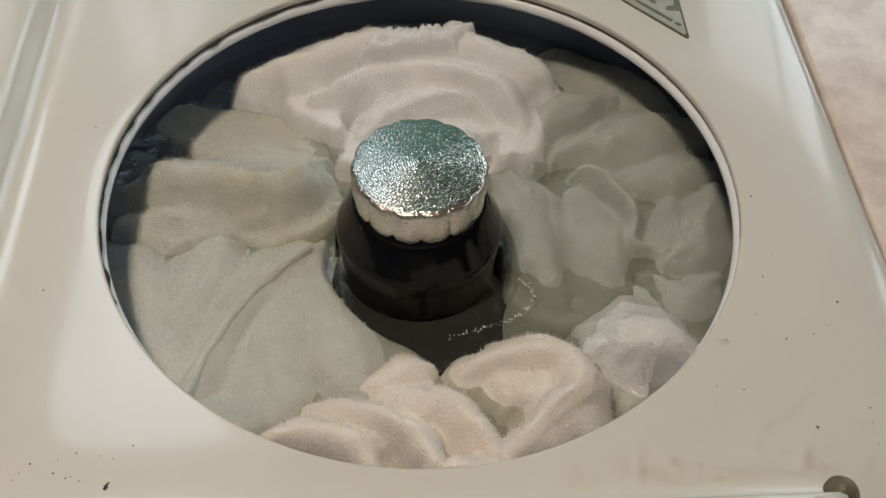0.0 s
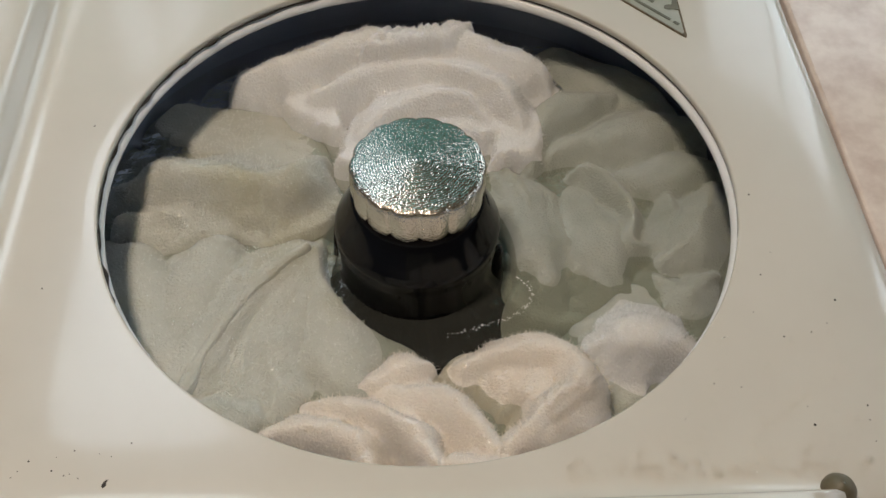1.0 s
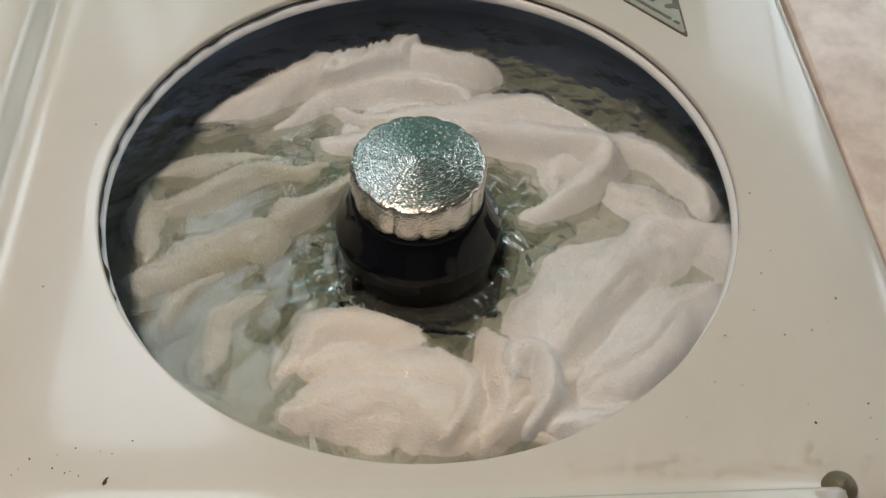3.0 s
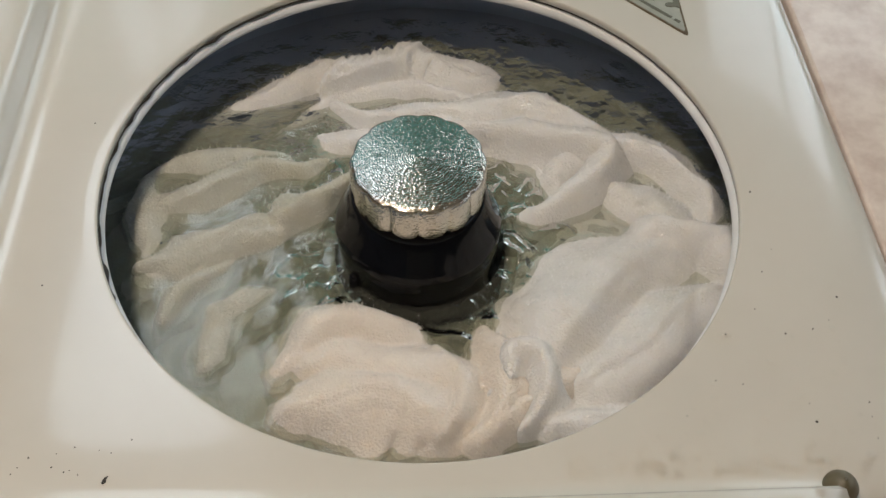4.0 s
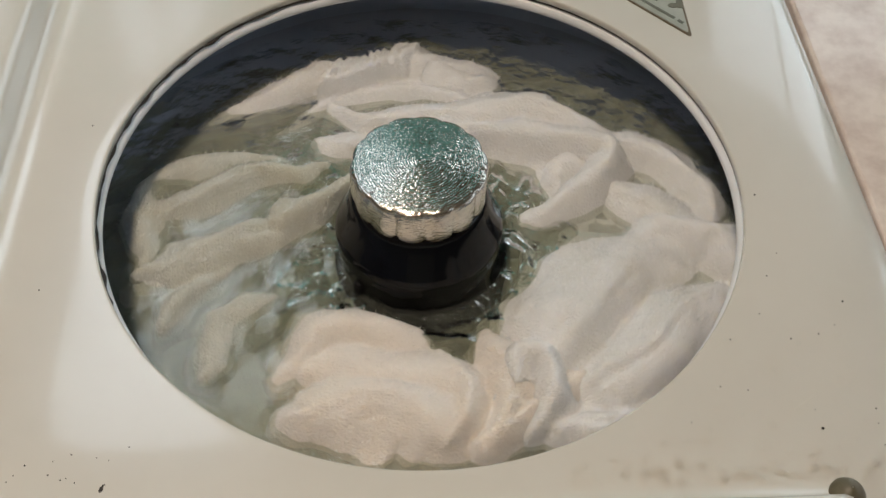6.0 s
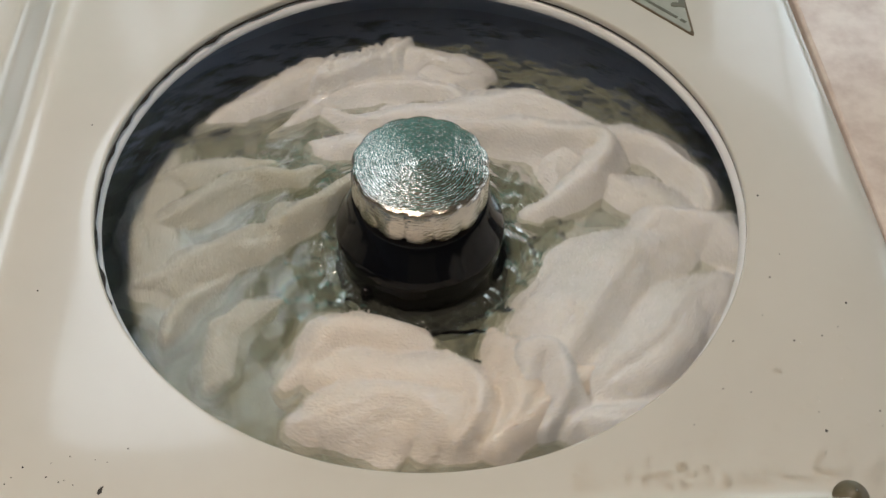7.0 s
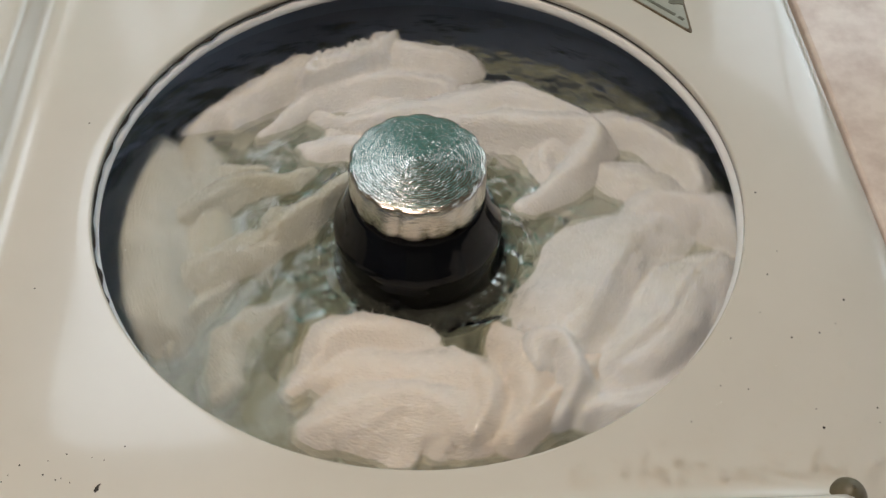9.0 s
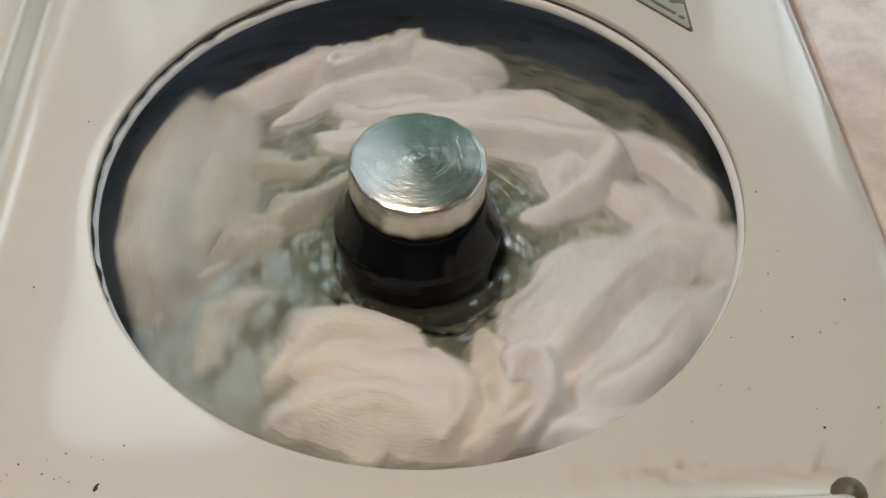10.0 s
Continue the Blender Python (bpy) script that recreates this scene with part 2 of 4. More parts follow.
def ceiling_panel(x0, x1, y0, y1):
    lamp = tagged(new("ceiling_light"), "flat white rounded ceiling light panel, lit", "ceiling light")
    lamp.location = ((x0 + x1) / 2, (y0 + y1) / 2, CEIL)
    w, d = (x1 - x0) / 2, (y1 - y0) / 2

    def slab(sx, sy, r, z0, z1):
        bm = bmesh.new()
        loop = []
        for cx, cy, a0 in ((sx - r, sy - r, 0), (r - sx, sy - r, 90), (r - sx, r - sy, 180), (sx - r, r - sy, 270)):
            for k in range(7):
                a = radians(a0 + 15 * k)
                loop.append((cx + r * math.cos(a), cy + r * math.sin(a)))
        low = [bm.verts.new((x, y, z0)) for x, y in loop]
        top = [bm.verts.new((x, y, z1)) for x, y in loop]
        bm.faces.new(list(reversed(low)))
        bm.faces.new(top)
        for i in range(len(loop)):
            j = (i + 1) % len(loop)
            bm.faces.new((low[i], low[j], top[j], top[i]))
        return bm
    part("frame", slab(w + 0.015, d + 0.015, 0.12, -0.03, 0.0), WHITE, lamp, smooth=False)
    part("diffuser", slab(w, d, 0.11, -0.04, -0.031), PANEL_GLOW, lamp, "glowing cool white diffuser", smooth=False)


ceiling_panel(-0.78, -0.34, 0.58, 1.46)

# ---- worktop beside the washer ----
cabinet = tagged(new("base_cabinet"), "plain base cabinet under the stone worktop", "cabinet")
part("body", box(bmesh.new(), 0.36, 1.2, -0.55, 0.6, 0.0, DECK - 0.05, 0.004), WHITE, cabinet, smooth=False)


def worktop():
    bm = bmesh.new()
    x = lambda y: 0.3005 + y * 0.01
    low, top = DECK - 0.050, DECK - 0.0165
    ring = [(x(0.6), 0.6), (x(-0.6), -0.6), (1.22, -0.6), (1.22, 0.6)]
    a = [bm.verts.new((px, py, low)) for px, py in ring]
    b = [bm.verts.new((px, py, top)) for px, py in ring]
    bm.faces.new(list(reversed(a)))
    bm.faces.new(b)
    for i in range(4):
        j = (i + 1) % 4
        bm.faces.new((a[i], a[j], b[j], b[i]))
    bmesh.ops.recalc_face_normals(bm, faces=bm.faces)
    bmesh.ops.bevel(bm, geom=list(bm.edges), offset=0.003, segments=3, affect="EDGES", profile=0.5)
    thing("worktop", bm, STONE, "glossy mottled pink-beige stone worktop beside the washer", "worktop", smooth=False)


worktop()

# ---- washing machine ----
washer = tagged(new("washing_machine"), "cream enamel top-loading washing machine with open lid well, running", "washing machine")
washer.location = (0, 0, DECK)
HOLE = 0.2090


def deck_panel():
    bm = bmesh.new()
    n = 288

    def outline(a, x0, x1, y0, y1, r):
        """Where a ray from the centre leaves a rounded rectangle."""
        lo, hi = 0.0, 1.5
        c, s = math.cos(a), math.sin(a)
        for _ in range(40):
            k = (lo + hi) / 2
            x, y = c * k, s * k
            dx = max(x - (x1 - r), (x0 + r) - x, 0)
            dy = max(y - (y1 - r), (y0 + r) - y, 0)
            if dx * dx + dy * dy < r * r:
                lo = k
            else:
                hi = k
        return c * lo, s * lo

    rings = []

    def circle(r, z):
        rings.append([(r * math.cos(2 * math.pi * i / n), r * math.sin(2 * math.pi * i / n), z) for i in range(n)])

    def rect(x0, x1, y0, y1, r, z, skew=0.0):
        ring = []
        for i in range(n):
            x, y = outline(2 * math.pi * i / n, x0, x1, y0, y1, r)
            if x > 0.2:
                x += (0.157 - y) * skew * min(1, (x - 0.2) / 0.08)
            ring.append((x, y, z))
        rings.append(ring)

    def blend(f):
        inner, outer = rings[-1], flat
        rings.append([tuple(p + (q - p) * f for p, q in zip(u, v)) for u, v in zip(inner, outer)])

    circle(HOLE + 0.003, -0.0065)
    circle(HOLE, -0.005)
    for k in range(7):
        a = radians(90 * k / 6)
        circle(HOLE + 0.0016 * (1 - math.cos(a)), -0.0016 + 0.0016 * math.sin(a))
    rect(-0.256, 0.226, -0.224, 0.40, 0.05, 0.0)
    flat = rings.pop()
    for f in (0.15, 0.4, 0.75):
        blend(f)
    rings.append(flat)
    def edge(x0, x1, y0, y1, r, z, zr):
        """One ring of the border: height z, but zr where the right side rolls down."""
        rect(x0, x1, y0, y1, r, z)
        ring = rings.pop()
        rings.append([(x, y, z + (zr - z) * min(1.0, max(0.0, (x - 0.205) / 0.02))) for x, y, z in ring])

    edge(-0.263, 0.245, -0.229, 0.41, 0.05, 0.0008, -0.0006)
    edge(-0.268, 0.263, -0.2335, 0.42, 0.05, 0.0035, -0.0019)
    edge(-0.2715, 0.277, -0.237, 0.43, 0.05, 0.0100, -0.0040)
    edge(-0.2745, 0.287, -0.2395, 0.44, 0.05, 0.0180, -0.0068)
    edge(-0.2775, 0.2935, -0.2415, 0.445, 0.05, 0.0240, -0.0105)
    edge(-0.2825, 0.2965, -0.2445, 0.45, 0.05, 0.0268, -0.0155)
    edge(-0.345, 0.2985, -0.262, 0.47, 0.04, 0.0272, -0.0260)
    edge(-0.351, 0.2993, -0.265, 0.475, 0.04, 0.0240, -0.0340)
    edge(-0.353, 0.2997, -0.267, 0.477, 0.04, 0.0150, -0.0420)
    edge(-0.353, 0.2997, -0.267, 0.477, 0.04, -0.050, -0.0600)
    made = [[bm.verts.new(p) for p in ring] for ring in rings]
    for a, b in zip(made, made[1:]):
        for i in range(n):
            j = (i + 1) % n
            bm.faces.new((a[i], b[i], b[j], a[j]))
    bmesh.ops.recalc_face_normals(bm, faces=bm.faces)
    return bm


part("top_deck", deck_panel(), ENAMEL, washer, "glossy cream enamel deck with a round opening")
# cabinet walls below the deck
bm = bmesh.new()
box(bm, -0.350, -0.342, -0.264, 0.47, -DECK + 0.02, -0.045)
box(bm, 0.276, 0.283, -0.264, 0.47, -DECK + 0.02, -0.045)
box(bm, -0.342, 0.276, -0.264, -0.256, -DECK + 0.02, -0.045)
box(bm, -0.342, 0.276, 0.462, 0.47, -DECK + 0.02, -0.045)
box(bm, -0.30, 0.24, -0.22, 0.44, -DECK, -DECK + 0.03)
part("cabinet_body", bm, ENAMEL, washer, "cream enamel cabinet", smooth=False)
# ring at the top of the basket
ringp = []
for k in range(17):
    a = radians(360 * k / 16)
    ringp.append((0.2130 + 0.0062 * math.cos(a), -0.0128 + 0.0052 * math.sin(a)))
part("tub_ring", lathe(ringp[:-1], 192, closed=True), RING, washer, "pale grey plastic ring of the basket")
part("basket", lathe([(0.2185, -0.012), (0.2140, -0.0178), (0.2165, -0.022), (0.258, -0.024), (0.265, -0.030), (0.266, -0.040), (0.266, -0.36), (0.255, -0.38), (0.03, -0.38)], 128),
     TUBMAT, washer, "dark blue-grey enamel wash basket")

# ---- agitator ----
agitator = part("agitator", lathe([(0.0, -0.0135), (0.0425, -0.0140), (0.0445, -0.0155), (0.0462, -0.0190), (0.0485, -0.0245), (0.0510, -0.0305), (0.0535, -0.0365), (0.0556, -0.0415), (0.0576, -0.0455), (0.0580, -0.0485), (0.0572, -0.0515), (0.0576, -0.054), (0.0572, -0.060),
                                   (0.0568, -0.075), (0.0575, -0.085), (0.0600, -0.095), (0.0670, -0.107), (0.080, -0.123), (0.10, -0.15), (0.13, -0.20), (0.13, -0.30)], 96),
                BLACK, washer, "glossy wet black plastic agitator column")


def scallop(a, r, z):
    return r * (1 + (0.045 * (abs(math.cos(7 * a)) ** 0.6 - 0.6) if r > 0.030 else 0.0) * min(1.0, (r - 0.030) / 0.012 if r > 0.03 else 0))


part("cap", lathe([(0.0005, 0.0158), (0.004, 0.01565), (0.008, 0.0153), (0.014, 0.0147), (0.022, 0.0139), (0.031, 0.0130), (0.0395, 0.01205), (0.0425, 0.0117), (0.0438, 0.0107), (0.0444, 0.0090), (0.0445, -0.010), (0.0436, -0.016), (0.0422, -0.0185), (0.036, -0.0185)], 196, scallop),
     CHROME, agitator, "scalloped chrome cap beaded with droplets")
for k in range(2):
    bm = bmesh.new()
    box(bm, 0.050, 0.070, -0.0035, 0.0035, -0.20, -0.062, 0.003)
    for v in bm.verts:
        if v.co.z > -0.1 and v.co.x > 0.06:
            v.co.x -= 0.009
    bmesh.ops.rotate(bm, verts=bm.verts, cent=(0, 0, 0), matrix=Matrix.Rotation(radians(180 * k - 12), 3, "Z"))
    part("fin", bm, BLACK, agitator)

# ---- bumpers and plate on the deck ----
for x, y in ((0.2140, -0.2320), (-0.2340, -0.2300)):
    bm = lathe([(0.0005, 0.0076), (0.003, 0.0071), (0.0058, 0.0052), (0.0080, 0.0025), (0.0092, 0.0003), (0.0094, -0.0030)], 32)
    bmesh.ops.translate(bm, verts=bm.verts, vec=(x, y, 0.0030))
    part("bumper", bm, RUBBER, washer, "olive rubber lid bumper")


# ---- laundry ----
def smooth_line(points, steps):
    """A rounded line through the points."""
    pts = [Vector(p) for p in points]
    pts = [2 * pts[0] - pts[1]] + pts + [2 * pts[-1] - pts[-2]]
    out = []
    for i in range(1, len(pts) - 2):
        a, b, c, d = pts[i - 1:i + 3]
        for k in range(steps):
            u = k / steps
            out.append(0.5 * ((2 * b) + (c - a) * u + (2 * a - 5 * b + 4 * c - d) * u * u + (3 * b - 3 * c + d - a) * u ** 3))
    out.append(pts[-2])
    return out


LATTICE = np.random.RandomState(7).rand(256, 256)


def grain(x, y):
    """Smooth random values from 0 to 1, one per unit of x and y."""
    xi, yi = np.floor(x).astype(int), np.floor(y).astype(int)
    fx, fy = x - xi, y - yi
    fx, fy = fx * fx * (3 - 2 * fx), fy * fy * (3 - 2 * fy)
    g = lambda i, j: LATTICE[(xi + i) % 256, (yi + j) % 256]
    return (g(0, 0) * (1 - fx) + g(1, 0) * fx) * (1 - fy) + (g(0, 1) * (1 - fx) + g(1, 1) * fx) * fy


def drape(rolls, seed, cell, wrinkle, fuzz, floor, sag=0.036, warp=0.007, reach_to=2.1):
    """Heights of a cloth that lies over rolls: soft backs, sharp valleys, wrinkles along each roll."""
    rnd = np.random.RandomState(seed)
    lines = [(r, flat, np.array([tuple(p) for p in smooth_line(pts, 14)])) for r, flat, pts in rolls]
    every = np.vstack([l for _, _, l in lines])
    reach = 1.7 * max(r for r, _, _ in lines)
    x0, y0 = every[:, 0].min() - reach, every[:, 1].min() - reach
    nx = int((every[:, 0].max() + reach - x0) / cell) + 1
    ny = int((every[:, 1].max() + reach - y0) / cell) + 1
    gx, gy = np.meshgrid(x0 + cell * np.arange(nx), y0 + cell * np.arange(ny), indexing="ij")
    o = rnd.uniform(0, 200, 12)
    wx = gx + warp * (grain(gx * 30 + o[0], gy * 30 + o[1]) - 0.5) * 2 + 0.3 * warp * (grain(gx * 90 + o[8], gy * 90 + o[9]) - 0.5) * 2
    wy = gy + warp * (grain(gx * 30 + o[2], gy * 30 + o[3]) - 0.5) * 2 + 0.3 * warp * (grain(gx * 90 + o[10], gy * 90 + o[11]) - 0.5) * 2
    high = np.full(gx.shape, -1.0)
    near = np.full(gx.shape, 9.0)
    for n, (r, flat, line) in enumerate(lines):
        dx = wx[..., None] - line[:, 0]
        dy = wy[..., None] - line[:, 1]
        d2 = dx * dx + dy * dy
        k = d2.argmin(-1)
        d = np.sqrt(np.take_along_axis(d2, k[..., None], -1)[..., 0])
        tang = np.gradient(line[:, :2], axis=0)
        tang /= np.linalg.norm(tang, axis=1)[:, None] + 1e-9
        ddx = np.take_along_axis(dx, k[..., None], -1)[..., 0]
        ddy = np.take_along_axis(dy, k[..., None], -1)[..., 0]
        side = tang[k, 0] * ddy - tang[k, 1] * ddx
        length = np.linalg.norm(np.diff(line[:, :2], axis=0), axis=1).sum()
        along = k / (len(line) - 1) * length
        e = np.minimum(along, length - along) / length * 2
        rr = r * (0.6 + 0.4 * np.minimum(1, e * 2.2) ** 0.5) * (0.88 + 0.24 * grain(along * 35 + o[4] + 17 * n, 0 * along + n))
        u = d / rr
        if r < 0.008:
            h = line[k, 2] - r * flat * 1.2 * np.minimum(u, 3.0) ** 2.2
        else:
            h = line[k, 2] - sag * (1 - np.exp(-1.5 * r * flat / sag * u ** 2.05))
        if r >= 0.008:
            near = np.minimum(near, u + 0.5 * (grain(gx * 45 + 9 * n, gy * 45) - 0.5))
        ridge = np.abs(2 * grain(along * 16 + o[5] + 31 * n, side * 85 + o[6]) - 1) ** 0.7
        cross = np.abs(2 * grain(along * 55 + o[7], side * 22 + 13 * n) - 1) ** 0.8
        h += wrinkle * (ridge - 0.4) * np.exp(-0.4 * u * u) + 0.15 * wrinkle * (cross - 0.4)
        high = np.maximum(high, h)
    tuck = np.clip((near - reach_to + 1.0) / 1.0, 0, 1.3)
    high -= 0.055 * tuck ** 1.6
    rad = np.hypot(gx, gy)
    high -= 0.06 * np.clip((0.073 - rad) / 0.0105, 0, 1) ** 1.6 + 0.05 * np.clip((rad - 0.250) / 0.012, 0, 1) ** 1.6
    soft = high.copy()
    soft[1:-1, 1:-1] = (4 * high[1:-1, 1:-1] + high[:-2, 1:-1] + high[2:, 1:-1] + high[1:-1, :-2] + high[1:-1, 2:]) / 8
    soft += fuzz * (rnd.rand(*soft.shape) - 0.5)
    keep = (soft > floor) & (near < reach_to) & (rad > 0.0625) & (rad < 0.262)
    return gx, gy, soft, keep


def cloth_mesh(name, gx, gy, h, keep, material):
    ids = -np.ones(gx.shape, int)
    ids[keep] = np.arange(keep.sum())
    q = keep[:-1, :-1] & keep[1:, :-1] & keep[1:, 1:] & keep[:-1, 1:]
    faces = np.stack([ids[:-1, :-1][q], ids[1:, :-1][q], ids[1:, 1:][q], ids[:-1, 1:][q]], -1)
    me = bpy.data.meshes.new(name)
    me.from_pydata(np.stack([gx[keep], gy[keep], h[keep]], -1).tolist(), [], faces.tolist())
    for p in me.polygons:
        p.use_smooth = True
    me.materials.append(material)
    return me


def add_pile(owner, gx, gy, h, keep, count, seed, material, above, length=0.0038):
    """Loops of terry that stand out of the cloth."""
    rnd = np.random.RandomState(seed)
    ok = np.argwhere(keep & (h > above))
    if not len(ok) or not count:
        return
    pick = ok[rnd.randint(0, len(ok), count)]
    i, j = np.clip(pick[:, 0], 1, gx.shape[0] - 2), np.clip(pick[:, 1], 1, gx.shape[1] - 2)
    cell = gx[1, 0] - gx[0, 0]
    nrm = np.stack([-(h[i + 1, j] - h[i - 1, j]) / (2 * cell), -(h[i, j + 1] - h[i, j - 1]) / (2 * cell), np.ones(count)], -1)
    nrm = np.clip(nrm, -3, 3)
    nrm /= np.linalg.norm(nrm, axis=1)[:, None]
    move = (rnd.rand(count, 2) - 0.5) * cell
    rise = -(nrm[:, 0] * move[:, 0] + nrm[:, 1] * move[:, 1]) / nrm[:, 2]
    base = np.stack([gx[i, j] + move[:, 0], gy[i, j] + move[:, 1], h[i, j] + rise - 0.0005], -1)
    lean = 0.9 * nrm + (rnd.rand(count, 3) - 0.5) * 1.5
    lean /= np.linalg.norm(lean, axis=1)[:, None]
    across = np.cross(lean, nrm)
    across /= np.linalg.norm(across, axis=1)[:, None] + 1e-9
    other = np.cross(lean, across)
    ln = length * (0.45 + 0.75 * rnd.rand(count, 1))
    w = 0.00028
    v = np.stack([base + across * w, base - 0.5 * across * w + 0.87 * other * w, base - 0.5 * across * w - 0.87 * other * w, base + lean * ln], 1).reshape(-1, 3)
    four = 4 * np.arange(count)[:, None]
    faces = np.concatenate([four + np.array([0, 1, 3]), four + np.array([1, 2, 3]), four + np.array([2, 0, 3])])
    me = bpy.data.meshes.new("nap")
    me.from_pydata(v.tolist(), [], faces.tolist())
    me.materials.append(LOOPS.get(material.name, material))
    for p in me.polygons:
        p.use_smooth = True
    ob = new("nap", me)
    ob.parent = owner
    tagged(ob, "short wet terry loops", kind="stuff")


def dome_verts(x, y, z, r, tall):
    """One bead of water: rings of eight from the rim to the top."""
    out = []
    for k in range(4):
        e = radians(28 * k)
        for a in range(8):
            out.append((x + r * math.cos(e) * math.cos(a * math.pi / 4), y + r * math.cos(e) * math.sin(a * math.pi / 4), z + tall * r * math.sin(e)))
    return out


def beads_mesh(name, places, material, tall=0.9):
    verts, faces = [], []
    for x, y, z, r in places:
        b = len(verts)
        verts += dome_verts(x, y, z, r, tall)
        for k in range(3):
            for a in range(8):
                faces.append((b + 8 * k + a, b + 8 * k + (a + 1) % 8, b + 8 * k + 8 + (a + 1) % 8, b + 8 * k + 8 + a))
        faces.append(tuple(b + 24 + a for a in range(8)))
    me = bpy.data.meshes.new(name)
    me.from_pydata(verts, [], faces)
    for p in me.polygons:
        p.use_smooth = True
    me.materials.append(material)
    return me


def add_beads(owner, gx, gy, h, keep, count, seed, above):
    """Beads of water that glitter on the wet cloth, in loose clusters."""
    rnd = np.random.RandomState(seed + 500)
    ok = np.argwhere(keep & (h > above))
    if not len(ok) or not count:
        return
    places = []
    while len(places) < count:
        c = ok[rnd.randint(len(ok))]
        for _ in range(rnd.randint(2, 9)):
            i = int(np.clip(c[0] + rnd.normal(0, 4.5), 1, gx.shape[0] - 2))
            j = int(np.clip(c[1] + rnd.normal(0, 4.5), 1, gx.shape[1] - 2))
            if keep[i, j]:
                places.append((gx[i, j], gy[i, j], h[i, j] - 0.0002, rnd.uniform(0.0012, 0.0036)))
    ob = new("bead", beads_mesh("bead", places, CLEAR, 0.26))
    ob.parent = owner
    tagged(ob, "glittering beads of water", kind="stuff")


def towel(rolls, material, label, seed, cell=0.0019, wrinkle=0.0036, fuzz=0.0004, pile=0, above=-0.2, floor=-0.15, sag=0.036, reach=2.1, beads=90, name="towel", category="towel"):
    gx, gy, h, keep = drape(rolls, seed, cell, wrinkle, fuzz, floor, sag, 0.007, reach)
    ob = tagged(new(name, cloth_mesh(name, gx, gy, h, keep, material)), label, category, "laundry in the tub")
    ob.location = (0, 0, DECK)
    m = ob.modifiers.new("thickness", "SOLIDIFY")
    m.thickness, m.offset = 0.004, -1
    add_beads(ob, gx, gy, h, keep, beads, seed, above if above > -0.19 else -0.085)
    if pile:
        add_pile(ob, gx, gy, h, keep, pile, seed, material, above)
    return ob


ROLLS_A = [
    (0.023, 1.00, [(-0.130, 0.162, -0.055), (-0.087, 0.178, -0.040), (-0.042, 0.188, -0.032), (-0.015, 0.188, -0.030)]),
    (0.019, 1.12, [(-0.019, 0.181, -0.030), (0.026, 0.182, -0.030), (0.066, 0.172, -0.032), (0.097, 0.152, -0.045), (0.110, 0.142, -0.075)]),
    (0.019, 1.00, [(-0.078, 0.141, -0.055), (-0.038, 0.152, -0.045), (0.012, 0.159, -0.040), (0.052, 0.154, -0.040), (0.079, 0.127, -0.045), (0.082, 0.101, -0.065), (0.067, 0.091, -0.080)]),
    (0.017, 1.00, [(-0.043, 0.102, -0.060), (-0.020, 0.124, -0.052), (0.015, 0.137, -0.050), (0.046, 0.129, -0.052), (0.059, 0.110, -0.065)]),
    (0.020, 1.00, [(-0.052, 0.085, -0.070), (-0.016, 0.120, -0.066), (0.024, 0.128, -0.066), (0.050, 0.111, -0.075)]),
    (0.016, 1.00, [(-0.098, 0.147, -0.075), (-0.072, 0.134, -0.070), (-0.061, 0.120, -0.078)]),
    (0.004, 0.90, [(-0.035, 0.162, -0.029), (-0.029, 0.170, -0.022), (-0.019, 0.194, -0.027)]),
    (0.004, 0.90, [(-0.027, 0.162, -0.029), (-0.021, 0.171, -0.022), (-0.011, 0.194, -0.027)]),
    (0.004, 0.90, [(-0.019, 0.163, -0.029), (-0.013, 0.172, -0.022), (-0.004, 0.194, -0.027)]),
    (0.004, 0.90, [(-0.011, 0.164, -0.029), (-0.005, 0.172, -0.022), (0.004, 0.195, -0.027)]),
    (0.004, 0.90, [(-0.003, 0.164, -0.029), (0.003, 0.173, -0.022), (0.012, 0.195, -0.027)]),
    (0.004, 0.90, [(0.005, 0.166, -0.029), (0.011, 0.174, -0.022), (0.020, 0.194, -0.027)]),
    (0.004, 0.90, [(0.013, 0.168, -0.029), (0.019, 0.175, -0.022), (0.027, 0.194, -0.027)]),
    (0.004, 0.90, [(0.021, 0.170, -0.029), (0.027, 0.176, -0.022), (0.035, 0.193, -0.027)]),
    (0.004, 0.90, [(0.029, 0.172, -0.029), (0.035, 0.177, -0.022), (0.043, 0.192, -0.027)]),
]
ROLLS_B = [
    (0.028, 0.94, [(-0.214, 0.053, -0.062), (-0.182, 0.058, -0.050), (-0.140, 0.055, -0.048), (-0.108, 0.052, -0.055)]),
    (0.019, 1.12, [(-0.118, 0.050, -0.055), (-0.095, 0.053, -0.047), (-0.077, 0.078, -0.065)]),
    (0.017, 0.88, [(-0.211, 0.023, -0.068), (-0.165, 0.033, -0.066), (-0.113, 0.036, -0.068), (-0.064, 0.041, -0.078)]),
    (0.023, 0.75, [(-0.197, 0.137, -0.085), (-0.137, 0.120, -0.082), (-0.088, 0.106, -0.085)]),
]
